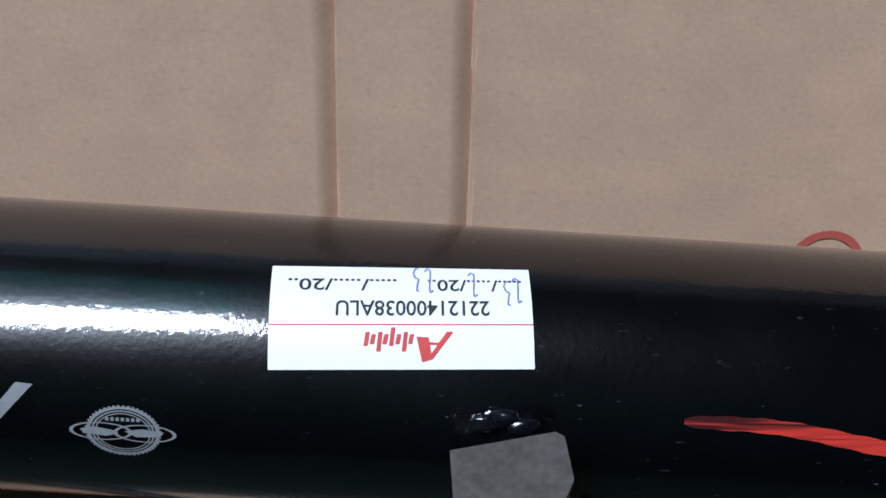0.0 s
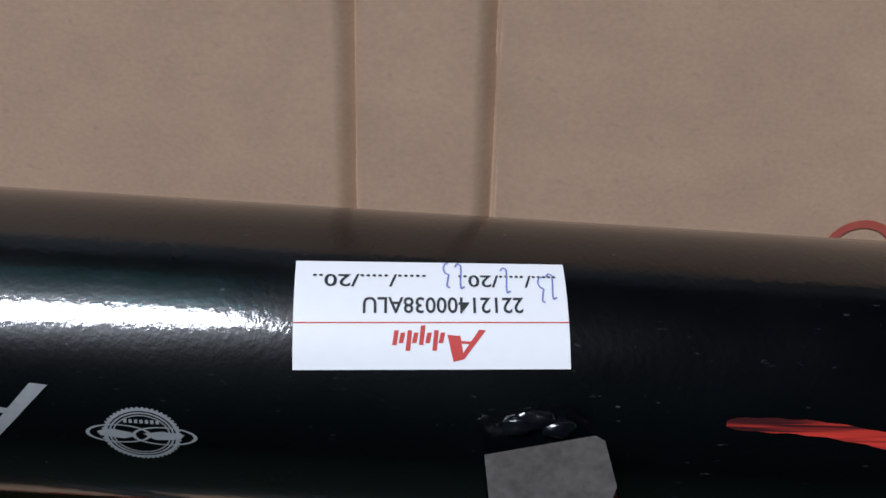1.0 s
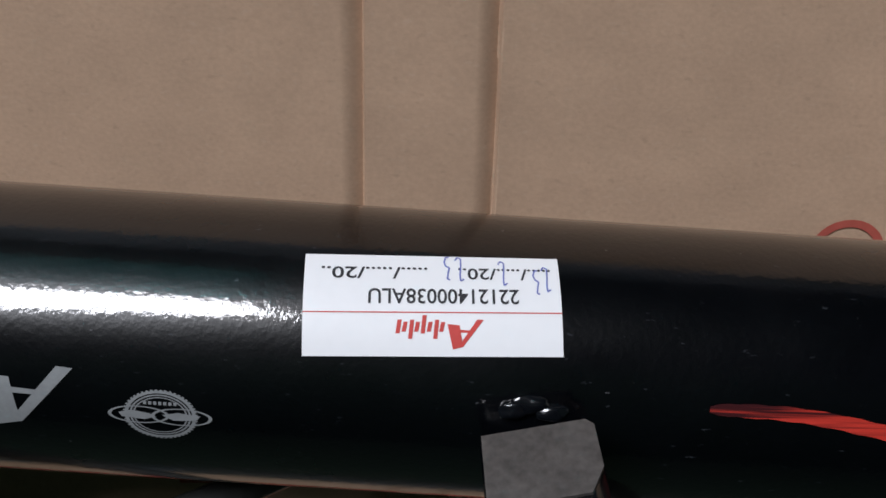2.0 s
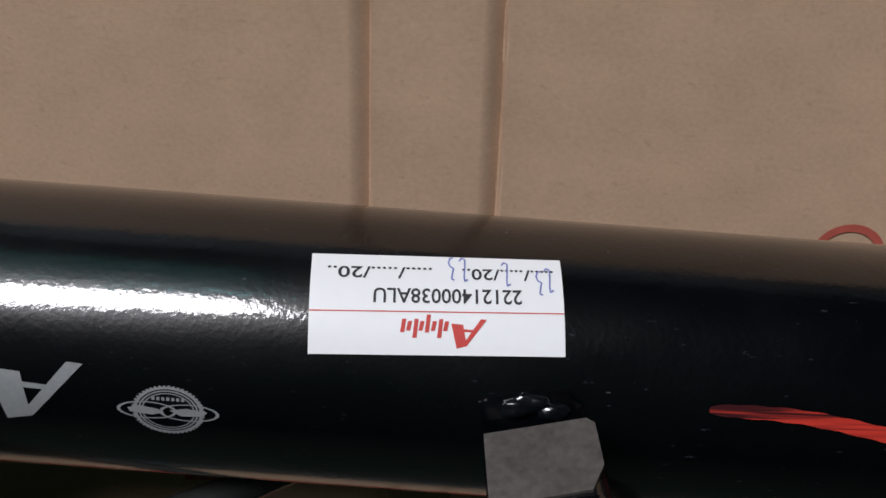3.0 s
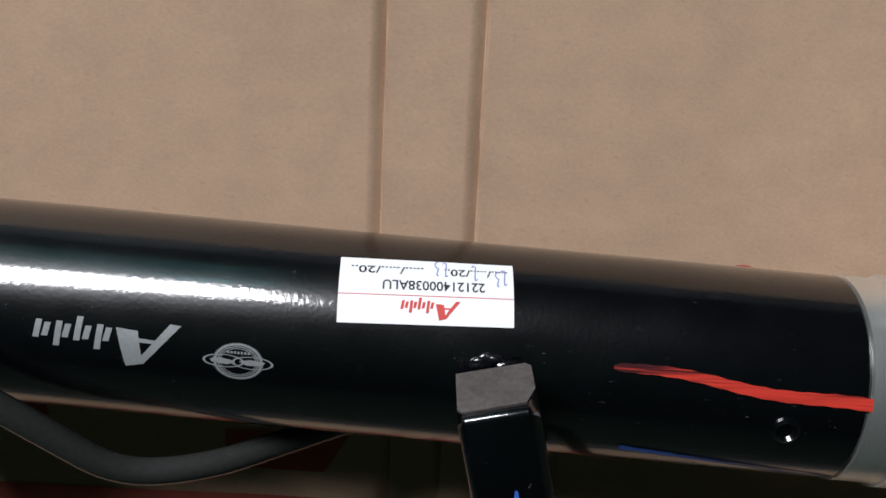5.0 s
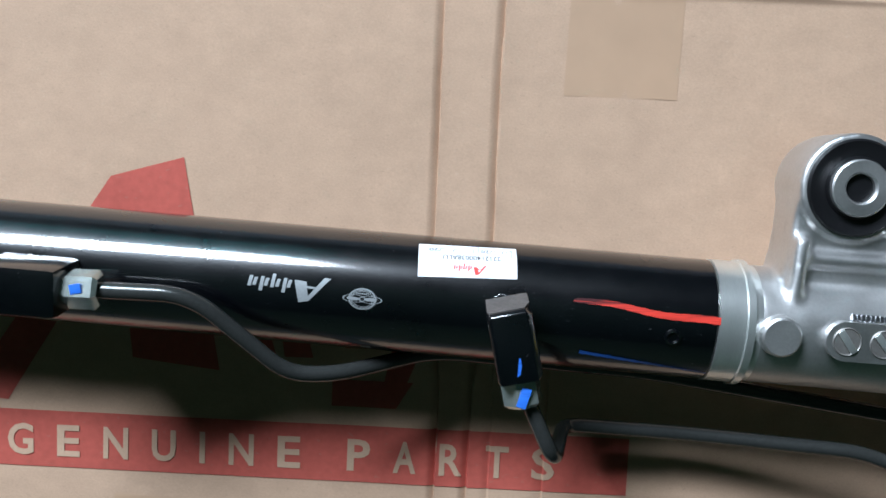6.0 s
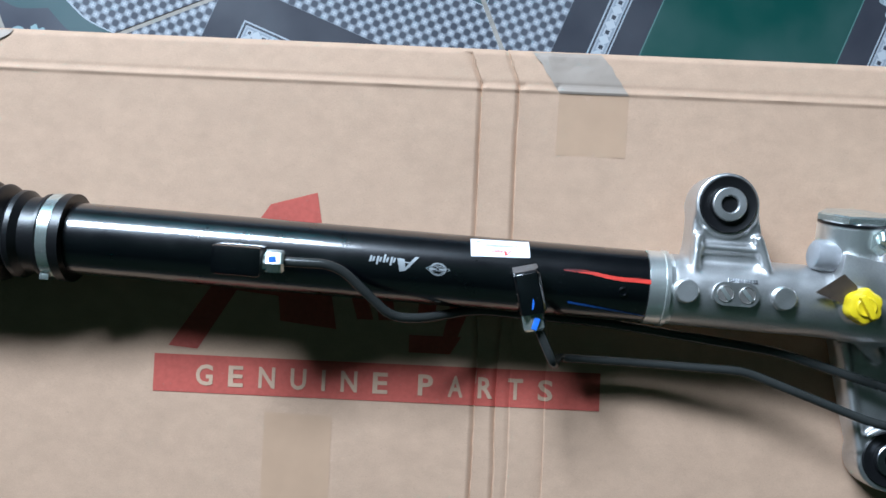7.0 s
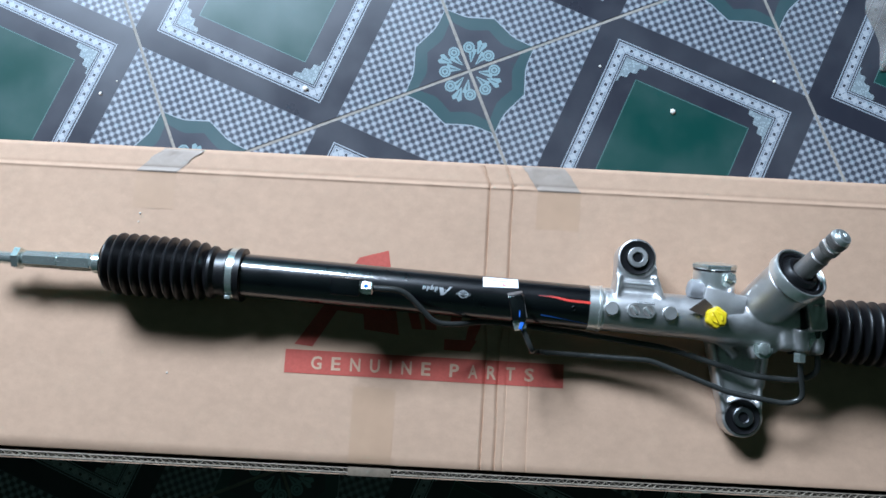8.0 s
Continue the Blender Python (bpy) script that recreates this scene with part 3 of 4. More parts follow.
def bellows(name, x_end, x_neck, label):
    """Rubber gaiter: ridges from the free end, then a faceted neck."""
    sgn = 1 if x_neck > x_end else -1
    rows, n, pitch = [], 10, 0.0119
    rows += [(x_end, 0.012), (x_end + sgn * 0.0003, 0.022)]
    for k in range(n * 10 + 1):
        s = k / 10
        crest = 0.5 + 0.5 * math.cos(2 * math.pi * (s - 0.5))
        big = 0.0335 - 0.0055 * max(0, 1 - s / 1.6) ** 1.5 - 0.0035 * max(0, (s - 7) / 3) ** 2
        rows.append((x_end + sgn * (0.001 + s * pitch * 0.93), big - 0.0078 * (1 - crest ** 0.6)))
    last = x_end + sgn * (0.001 + n * pitch * 0.93)
    rows += [(last + sgn * 0.0025, 0.0268), (last + sgn * 0.0045, 0.0282), (last + sgn * 0.0075, 0.0280), (last + sgn * 0.0115, 0.0243), (x_neck - sgn * 0.0122, 0.0243), (x_neck - sgn * 0.0114, 0.0270), (x_neck - sgn * 0.0094, 0.0270), (x_neck - sgn * 0.0088, 0.0262), (x_neck - sgn * 0.0005, 0.0262), (x_neck, 0.0282), (x_neck + sgn * 0.006, 0.0282), (x_neck + sgn * 0.0065, 0.0235)]
    if sgn < 0:
        rows = rows[::-1]
    ob = turned(name, rows, M_RUBBER, label=label, seg=64)
    band = [(x_neck - 0.0082, 0.0263), (x_neck - 0.0080, 0.0274), (x_neck - 0.0010, 0.0274), (x_neck - 0.0008, 0.0263)] if sgn > 0 else [(x_neck + 0.0016, 0.0263), (x_neck + 0.0018, 0.0274), (x_neck + 0.0108, 0.0274), (x_neck + 0.011, 0.0263)]
    turned("clamp_band", band, M_ZINC, ob, "bright metal band clamp")
    return ob


left_boot = bellows("bellows", -0.1938, -0.0495, "ribbed black rubber bellows")
bellows("bellows", 0.6700, 0.5346, "ribbed black rubber bellows")
bm = bmesh.new()
block(bm, round_tube(-0.0552, -66, 0.0280), (0.006, 0.004, 0.0080), (0, 0, -2), 0.0008)
part("clamp_ear", bm, M_ZINC, left_boot)

# inner tie rod
rod_from, rod_dir = Vector((-0.190, 0.0790, 0.1985)), Vector((-1, 0.004, 0.0))


def rod_part(name, rows, mat, hexagon=False, phase=0.3, parent=rack):
    bm = bmesh.new()
    lathe(bm, rod_from, rod_dir, rows, 32, hexagon, phase)
    return part(name, bm, mat, parent)


tie_rod = rod_part("tie_rod", [(0, 0.0113), (0.0148, 0.0113), (0.0158, 0.0100), (0.0185, 0.0090), (0.019, 0.0078), (0.128, 0.0066), (0.130, 0.0056)], M_ZINC)
rod_part("socket_hexagon", [(0.0185, 0.0080), (0.0192, 0.0098), (0.0530, 0.0098), (0.0538, 0.0082)], M_ZINC, True, parent=tie_rod)
rod_part("rod_hexagon", [(0.0545, 0.0074), (0.0550, 0.0090), (0.0905, 0.0088), (0.0910, 0.0070)], M_ZINC, True, parent=tie_rod)
rod_part("lock_nut", [(0.0935, 0.0095), (0.0945, 0.0122), (0.1015, 0.0122), (0.1025, 0.0095)], M_ZINC, True, 0.1, parent=tie_rod)

# ---- cast housing: several bodies merged into one casting ----
LUG_A, LUG_B = Vector((0.3660, 0.1128, 0.2185)), Vector((0.4835, -0.0436, 0.1920))
RING, TIP = Vector((0.5190, 0.1017, 0.2600)), Vector((0.5405, 0.1325, 0.3070))
PIN = (TIP - RING).normalized()
bm = bmesh.new()
lathe(bm, on_axis(0.3310), AXIS, [(0, 0.0212), (0.003, 0.0224), (0.100, 0.0224), (0.125, 0.0248), (0.18, 0.0262), (0.2255, 0.0262)], 64)
lathe(bm, LUG_A + Vector((0, 0, -0.029)), (0, 0, 1), [(0, 0.0200), (0.0285, 0.0200), (0.029, 0.0195)], 48)
prism(bm, [(0.3405, 0.068), (0.3985, 0.066), (0.3895, 0.090), (0.3858, 0.112), (0.3462, 0.112), (0.3448, 0.09)], 0.193, 0.2160)
for x0, x1, y0, y1 in ((0.3462, 0.3485, 0.070, 0.094), (0.3850, 0.3925, 0.094, 0.072)):
    sweep(bm, [(x0, y0 if x0 < 0.36 else 0.094, 0.2185 if x0 > 0.36 else 0.2195), (x1, y1 if x0 > 0.36 else 0.094, 0.2185)], 0.0032, seg=8)
sweep(bm, [(0.349, 0.0865, 0.2165), (0.386, 0.0850, 0.2165)], 0.0030, seg=8)
lathe(bm, RING - PIN * 0.088, PIN, [(0, 0.024), (0.03, 0.0252), (0.066, 0.0262), (0.0725, 0.0262)], 56)
PLUG_DIR = Vector((0.0, 0.96, 0.21)).normalized()
PLUG = Vector((0.4480, 0.1110, 0.2095))
lathe(bm, PLUG - PLUG_DIR * 0.046, PLUG_DIR, [(0, 0.0215), (0.043, 0.0212)], 48)
block(bm, (0.4560, 0.0660, 0.2170), (0.036, 0.024, 0.022), (0, 0, 8), 0.003)
lathe(bm, LUG_B + Vector((0, 0, -0.024)), (0, 0, 1), [(0, 0.0212), (0.0235, 0.0212), (0.024, 0.0208)], 48)
prism(bm, [(0.4460, 0.034), (0.5060, 0.034), (0.5035, 0.010), (0.5030, -0.040), (0.4640, -0.048), (0.4570, -0.02)], 0.1745, 0.1880)
for a, b in (((0.4520, 0.030, 0.190), (0.4650, -0.040, 0.190)), ((0.5020, 0.030, 0.190), (0.5010, -0.036, 0.190))):
    sweep(bm, [a, b], 0.0035, seg=8)
block(bm, (0.4960, 0.0290, 0.2080), (0.028, 0.020, 0.016), (0, 0, 20), 0.003)
lathe(bm, (0.4957, 0.0265, 0.200), (0.0, 0.0, 1), [(0, 0.0095), (0.0165, 0.0095)], 32)
block(bm, (0.5425, 0.0640, 0.2240), (0.019, 0.036, 0.032), (0, 0, 6), 0.004)
lathe(bm, (0.5300, 0.0480, 0.2270), (0.0, -1, -0.12), [(0, 0.0088), (0.022, 0.0080)], 28)
lathe(bm, (0.5430, 0.0720, 0.2340), (0.0, -1, -0.08), [(0, 0.0095), (0.015, 0.0082)], 28)
block(bm, (0.5490, 0.0520, 0.2060), (0.011, 0.058, 0.050), (0, 0, -2.3), 0.005)
block(bm, (0.5210, 0.0450, 0.2110), (0.028, 0.036, 0.038), (0, 0, 8), 0.005)
sweep(bm, [(0.5000, 0.030, 0.214), (0.5260, 0.052, 0.222)], 0.0055, seg=10)
sweep(bm, [(0.4700, 0.040, 0.214), (0.4960, 0.027, 0.206)], 0.0060, seg=10)
sweep(bm, [(0.4540, 0.034, 0.206), (0.4760, 0.020, 0.188)], 0.0050, seg=10)
sweep(bm, [(0.5020, 0.020, 0.206), (0.5030, -0.012, 0.190)], 0.0038, seg=10)
lathe(bm, (0.4445, 0.0545, 0.2100), (-0.1, 0.0, 1), [(0, 0.0120), (0.0215, 0.0105)], 28)
housing = part("housing", bm, M_ALU, rack, "cast aluminium pinion housing with two mounting lugs")
rem = housing.modifiers.new("casting", "REMESH")
rem.mode, rem.voxel_size, rem.use_smooth_shade = "VOXEL", 0.00115, True
smo = housing.modifiers.new("fillets", "SMOOTH")
smo.factor, smo.iterations = 0.5, 9


def bush(place, tilt, r_out):
    """Rubber mounting bush with a steel sleeve."""
    bm = bmesh.new()
    d = Vector(tilt)
    lathe(bm, place - d * 0.026, d, [(0, r_out), (0.0262, r_out), (0.0270, r_out - 0.0008), (0.0266, r_out - 0.0022), (0.0262, 0.0115), (0.0275, 0.0108)], 56)
    ob = part("bush", bm, M_RUBBER, rack, "black rubber mounting bush")
    bm = bmesh.new()
    d_, u_, w_ = frame_of(d)
    rows = [(0.0, 0.0104), (0.0295, 0.0104), (0.0300, 0.0098), (0.0300, 0.0060), (0.0292, 0.0052), (0.006, 0.0050)]
    lathe(bm, place - d * 0.026, d, rows, 40)
    part("sleeve", bm, M_STEEL if r_out > 0.0179 else M_ALU, ob, "bare steel sleeve")
    # black disc down the sleeve, standing in for the shade of the hole
    bm = bmesh.new()
    lathe(bm, place - d * 0.010, d, [(0, 0.0052), (0.0003, 0.0052)], 24)
    part("bore_shade", bm, M_RUBBER, ob)
    return ob


bush(LUG_A + Vector((0, 0, 0.0005)), (0, 0, 1), 0.0178)
bush(LUG_B + Vector((0, 0, 0.0005)), (0, 0, 1), 0.0182)

for bx, deg in ((0.3405, -1), (0.3995, 0)):
    bm = bmesh.new()
    d = (round_tube(bx, deg, 1) - on_axis(bx)).normalized()
    lathe(bm, round_tube(bx, deg, 0.020), d, [(0, 0.0078), (0.0052, 0.0072), (0.0060, 0.0064)], 36)
    part("boss", bm, M_ALU, rack)
# oval pad with two cast dials
bm = bmesh.new()
outline = []
for k in range(32):
    a = 2 * math.pi * k / 32
    outline.append((math.cos(a) * 0.0072 + (0.0068 if math.cos(a) >= 0 else -0.0068), math.sin(a) * 0.0072))
pad_m = Matrix.Translation(round_tube(0.3700, -3, 0.0)) @ Matrix.Rotation(radians(-2.3), 4, "Z")
prism(bm, outline, 0.018, 0.0248, pad_m)
pad = part("oval_pad", bm, M_ALU, rack, "raised oval pad with two cast dials")
for off in (-0.0066, 0.0066):
    bm = bmesh.new()
    o = pad_m @ Vector((off, 0, 0.0248))
    lathe(bm, o - Vector((0, 0, 0.0016)), (0, 0, 1), [(0, 0.0052), (0.0019, 0.0052), (0.0021, 0.0049), (0.0017, 0.0045), (0.0017, 0.0010)], 28)
    dial = part("dial_recess", bm, M_SHAFT, pad)
    bm = bmesh.new()
    block(bm, o + Vector((0, 0, 0.0006)), (0.0026, 0.0092, 0.0009), (0, 0, 40 if off > 0 else 35), 0.0002)
    part("arrow", bm, M_ALU_TURNED, dial)
# a row of cast characters too small to read
bm = bmesh.new()
for k in range(11):
    p = round_tube(0.3665 + k * 0.00165, 22, 0.0229)
    block(bm, p, (0.0011, 0.0021, 0.0009), (-22, 0, 0))
part("cast_lettering", bm, M_STEEL, rack)

# flat machined block and the pale cap beside it
bm = bmesh.new()
block(bm, (0.4525, 0.0665, 0.2172), (0.0420, 0.0310, 0.0225), (0, 0, -11), 0.0009)
part("machined_block", bm, M_ALU, rack)
bm = bmesh.new()
lathe(bm, (0.4340, 0.0830, 0.2140), (-1, 0.16, 0.05), [(0, 0.0092), (0.003, 0.0098), (0.0105, 0.0098), (0.0135, 0.0088), (0.0150, 0.0065), (0.0152, 0.002)], 40)
part("end_cap", bm, M_PALE, rack, "pale grey end cap")

# adjuster cap
bm = bmesh.new()
lathe(bm, PLUG - PLUG_DIR * 0.004, PLUG_DIR, [(0, 0.0200), (0.0004, 0.0228), (0.0040, 0.0228), (0.0050, 0.0214)], 6, True, 0.5)
adjuster = part("adjuster_cap", bm, M_ZINC, rack, "hexagonal zinc adjuster cap")
# thin black ring added to draw the dark outline below the cap
bm = bmesh.new()
lathe(bm, PLUG - PLUG_DIR * 0.0062, PLUG_DIR, [(0, 0.0205), (0.0003, 0.0214), (0.0022, 0.0214), (0.0024, 0.0190)], 48)
part("dark_ring", bm, M_RUBBER, adjuster, "thin black ring under the cap")
bm = bmesh.new()
lathe(bm, PLUG - PLUG_DIR * 0.026, PLUG_DIR, [(0, 0.0208), (0.0004, 0.0213), (0.0190, 0.0213), (0.0198, 0.0204)], 56)
part("adjuster_sleeve", bm, M_ALU_TURNED, rack, "machined sleeve under the adjuster cap")
bm = bmesh.new()
lathe(bm, (0.4575, 0.0945, 0.2300), (0.1, 0.35, 0.85), [(-0.008, 0.0072), (0.0005, 0.0072), (0.0008, 0.0058), (0.0048, 0.0056), (0.0056, 0.0046)], 6, True)
part("small_bolt", bm, M_ZINC, rack)

# yellow plug with ribs and the brown film under it
cap_at, cap_dir = Vector((0.4432, 0.0545, 0.2300)), Vector((-0.05, -0.05, 1)).normalized()
bm = bmesh.new()
d, u, w = frame_of(cap_dir)
rings = []
for s, r, lob in ((0, 0.0088, 0), (0.001, 0.0104, 0.0003), (0.007, 0.0108, 0.0006), (0.0098, 0.0094, 0.0004), (0.0108, 0.0072, 0)):
    rings.append([bm.verts.new(cap_at + d * s + (u * math.cos(a) + w * math.sin(a)) * (r + 1.1 * lob * math.cos(6 * a + 0.4))) for a in [2 * math.pi * k / 64 for k in range(64)]])
for a, b in zip(rings, rings[1:]):
    for k in range(64):
        bm.faces.new((a[k], a[(k + 1) % 64], b[(k + 1) % 64], b[k]))
bm.faces.new(rings[-1])
cap = part("plug", bm, M_YELLOW, rack, "bright yellow ribbed plastic transit plug")
bm = bmesh.new()
lathe(bm, cap_at + d * 0.0105, d, [(0, 0.0062), (0.0012, 0.0060), (0.0018, 0.0052), (0.0014, 0.0040)], 32)
part("raised_ring", bm, M_YELLOW, cap)
bm = bmesh.new()
block(bm, cap_at + d * 0.0125, (0.0042, 0.0150, 0.0050), (0, 0, 28), 0.0014)
part("grip_wing", bm, M_YELLOW, cap)
bm = bmesh.new()
prism(bm, [(-0.013, -0.004), (0.001, 0.0095), (0.0095, 0.0035), (0.013, -0.008), (0.0035, -0.0085)], 0, 0.0011, pose(0.4300, 0.0640, 0.2318, 14, -6, -6))
part("film_patch", bm, M_BROWN, rack, "brown plastic film scrap under the plug")

# pinion shaft
bm = bmesh.new()
lathe(bm, RING - PIN * 0.008, PIN, [(0, 0.0262), (0.0052, 0.0258), (0.0056, 0.0225), (0.0042, 0.0212), (0.0042, 0.0186), (0.0072, 0.0176), (0.0100, 0.0158), (0.0106, 0.0130), (0.0080, 0.0108)], 48)
part("seal", bm, M_RUBBER, rack, "black rubber shaft seal")
bm = bmesh.new()
lathe(bm, RING - PIN * 0.0005, PIN, [(-0.0130, 0.0262), (-0.0120, 0.0288), (-0.001, 0.0288), (0.0, 0.0282), (0.0, 0.0268), (-0.0008, 0.0262), (-0.013, 0.0260)], 56)
part("turned_rim", bm, M_ALU_TURNED, rack)
shaft_len = (TIP - RING).length
bm = bmesh.new()
lathe(bm, RING - PIN * 0.012, PIN, [(0, 0.0104), (shaft_len * 0.62, 0.0100), (shaft_len * 0.64, 0.0088), (shaft_len * 0.66 + 0.012, 0.0086)], 40)
shaft = part("pinion_shaft", bm, M_SHAFT, rack, "dark steel splined pinion shaft")


def spline(s0, s1, r):
    bm = bmesh.new()
    d, u, w = frame_of(PIN)
    n = 72
    rr = [r if k % 2 else r - 0.0007 for k in range(n)]
    rings = [[bm.verts.new(RING + d * s + (u * math.cos(2 * math.pi * k / n) + w * math.sin(2 * math.pi * k / n)) * rr[k] * q) for k in range(n)] for s, q in ((s0, 0.95), (s0 + 0.0008, 1), (s1 - 0.0008, 1), (s1, 0.93))]
    for a, b in zip(rings, rings[1:]):
        for k in range(n):
            bm.faces.new((a[k], a[(k + 1) % n], b[(k + 1) % n], b[k]))
    bm.faces.new(rings[0])
    bm.faces.new(rings[-1])
    return part("spline", bm, M_SHAFT, shaft, smooth=False)


spline(shaft_len * 0.60, shaft_len * 0.715, 0.0102)
spline(shaft_len * 0.755, shaft_len * 0.905, 0.0102)
bm = bmesh.new()
lathe(bm, RING + PIN * shaft_len * 0.70, PIN, [(0, 0.0092), (shaft_len * 0.20, 0.0092), (shaft_len * 0.205, 0.0100), (shaft_len * 0.225, 0.0100), (shaft_len * 0.275, 0.0082), (shaft_len * 0.278, 0.0056), (shaft_len * 0.300, 0.0052), (shaft_len * 0.305, 0.0044), (shaft_len * 0.302, 0.0022), (shaft_len * 0.27, 0.0018)], 32)
part("shaft_tip", bm, M_ALU_TURNED, shaft, "bright steel end of the shaft")

# bolts and hose unions on the housing
bm = bmesh.new()
lathe(bm, (0.4957, 0.0265, 0.2165), (0, 0, 1), [(0, 0.0098), (0.001, 0.0100), (0.0013, 0.0076)], 32)
lathe(bm, (0.4957, 0.0265, 0.2177), (0, 0, 1), [(0, 0.0070), (0.0045, 0.0070), (0.0052, 0.0058)], 6, True, 0.2)
part("flange_bolt", bm, M_ZINC, rack)
for at, dr in (((0.5300, 0.0248, 0.2240), (0.02, -1, -0.12)), ((0.5436, 0.0570, 0.2330), (0.05, -1, -0.12))):
    bm = bmesh.new()
    lathe(bm, at, dr, [(0, 0.0052), (0.001, 0.0062), (0.0095, 0.0062), (0.0105, 0.0048)], 6, True, 0.3)
    part("union_nut", bm, M_ZINC, rack)

# port blocks on the tube
bm = bmesh.new()
block(bm, (0.0695, 0.0655, 0.2320), (0.0300, 0.0180, 0.0230), (6, 0, -2.3), 0.0028)
port_a = part("port_block", bm, M_BLACK, rack, "black painted port block welded on the tube")
bm = bmesh.new()
place_b = pose(0.2446, 0.0522, 0.2315, 0, 0, 13)
SIDE = [(-0.0116, -0.0125), (0.0060, -0.0125), (0.0090, -0.0040), (0.0160, -0.0012), (0.0172, -0.0002), (0.0134, 0.0117), (0.0126, 0.0125), (-0.0116, 0.0125)]
rings = []
for x, grow in ((-0.0079, 0.90), (-0.0066, 1.0), (0.0060, 1.0), (0.0079, 0.86)):
    rings.append([bm.verts.new(place_b @ Vector((x, y * grow, z * (grow if z > 0 else 1)))) for y, z in SIDE])
for a, b in zip(rings, rings[1:]):
    for k in range(len(SIDE)):
        bm.faces.new((a[k], a[(k + 1) % len(SIDE)], b[(k + 1) % len(SIDE)], b[k]))
bm.faces.new(rings[0])
bm.faces.new(rings[-1])
bmesh.ops.bevel(bm, geom=bm.edges[:], offset=0.0005, segments=2, affect="EDGES", profile=0.6)
port_b = part("port_block", bm, M_BLACK, rack, "black painted port block with a grey end face")
# mottled grey plate on the sloped end of the block
bm = bmesh.new()
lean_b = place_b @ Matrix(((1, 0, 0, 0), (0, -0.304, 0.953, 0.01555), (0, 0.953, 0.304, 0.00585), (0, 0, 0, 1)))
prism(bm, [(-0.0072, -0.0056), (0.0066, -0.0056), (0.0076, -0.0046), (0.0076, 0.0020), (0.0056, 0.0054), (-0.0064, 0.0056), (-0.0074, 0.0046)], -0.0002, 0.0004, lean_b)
part("end_face", bm, M_END_GREY, port_b, "mottled grey end face")
for k, (dx, deg, sx, sy) in enumerate(((-0.0018, 10, 0.0022, 0.0014), (0.0006, 12.5, 0.0030, 0.0015), (0.0032, 10, 0.0024, 0.0014))):
    bm = bmesh.new()
    bmesh.ops.create_icosphere(bm, subdivisions=3, radius=1.0)
    at = round_tube(0.2405 + dx, deg, R + 0.0002)
    for v in bm.verts:
        q = v.co * (1 + 0.35 * noise.noise(v.co * 1.3 + Vector((k * 3.0, 0, 0))))
        v.co = at + Vector((q.x * sx, q.y * sy, q.z * 0.0010))
    part("weld_bead", bm, M_WELD, port_b)


def union(at, dr, parent, blue):
    bm = bmesh.new()
    d = Vector(dr).normalized()
    lathe(bm, Vector(at), d, [(0, 0.0052), (0.0022, 0.0052), (0.0025, 0.0066), (0.0035, 0.0072), (0.0124, 0.0072), (0.0138, 0.0056)], 6, True, 0.25)
    nut = part("union_nut", bm, M_ZINC, parent, "zinc union nut with a blue mark for paint and reflection")
    bm = bmesh.new()
    block(bm, blue[0], blue[1], blue[2], 0.0001)
    part("blue_mark", bm, M_BLUE_PAINT_SHEEN, nut)
    return nut


DB = Vector((0.22, -0.97, -0.04)).normalized()
union((0.2460, 0.0445, 0.2350), DB, port_b, ((0.2484, 0.0352, 0.2412), (0.0034, 0.0072, 0.0010), (0, 0, -16)))
# the blue block on this nut is a painted bluish reflection
union((0.0835, 0.0652, 0.2350), (1, 0.0, -0.02), port_a, ((0.0908, 0.0662, 0.2414), (0.0040, 0.0034, 0.0008), (0, 0, 12)))
bm = bmesh.new()
prism(bm, [(0.0002, 0.0030), (0.0008, 0.0028), (0.0009, 0.0), (0.0002, -0.0028), (-0.0009, -0.0034), (-0.0005, -0.0010)], 0.0, 0.0003, pose(0.2460, 0.0468, 0.2440, 0, 0, 8))
part("blue_mark", bm, M_BLUE_PAINT_SHEEN, port_b)

# pressure pipes
bm = bmesh.new()
sweep(bm, [(0.0900, 0.0652, 0.2349), (0.1285, 0.0648, 0.2335), (0.1612, 0.0342, 0.2190), (0.1790, 0.0335, 0.2125), (0.2150, 0.0400, 0.1930), (0.3000, 0.0350, 0.1890), (0.4080, 0.0220, 0.1940), (0.4880, -0.0010, 0.2010), (0.5354, -0.0035, 0.2030), (0.5545, 0.0050, 0.2080), (0.5446, 0.0480, 0.2318)], 0.0031, 0.0115)
part("pipe", bm, M_PIPE, rack, "thin black coated steel pipe")
bm = bmesh.new()
sweep(bm, [(0.2478, 0.0380, 0.2347), (0.2610, 0.0105, 0.2335), (0.2690, 0.0115, 0.1885), (0.3200, 0.0105, 0.1900), (0.3860, 0.0090, 0.1985), (0.4666, -0.0195, 0.2030), (0.5241, -0.0275, 0.2050), (0.5395, -0.0210, 0.2080), (0.5305, 0.0165, 0.2230)], 0.0029, 0.009)
part("pipe", bm, M_PIPE, rack, "thin black coated steel pipe")

# ---- label and marks on the tube ----


def wrap(bm, place, lift):
    """Lays a flat mesh on the tube; place(x, y) gives the distance along and the angle."""
    for v in bm.verts:
        x, deg = place(v.co.x, v.co.y)
        v.co = round_tube(x, deg, R + lift)
    return bm


def label_place(s, t):
    return 0.2087 - 0.0011 * t + (0.0362 + 0.0002 * t) * s, 24.4 + 5.4 * s + 37.7 * t


LW, LH = 0.0368, 0.0151
bm = bmesh.new()
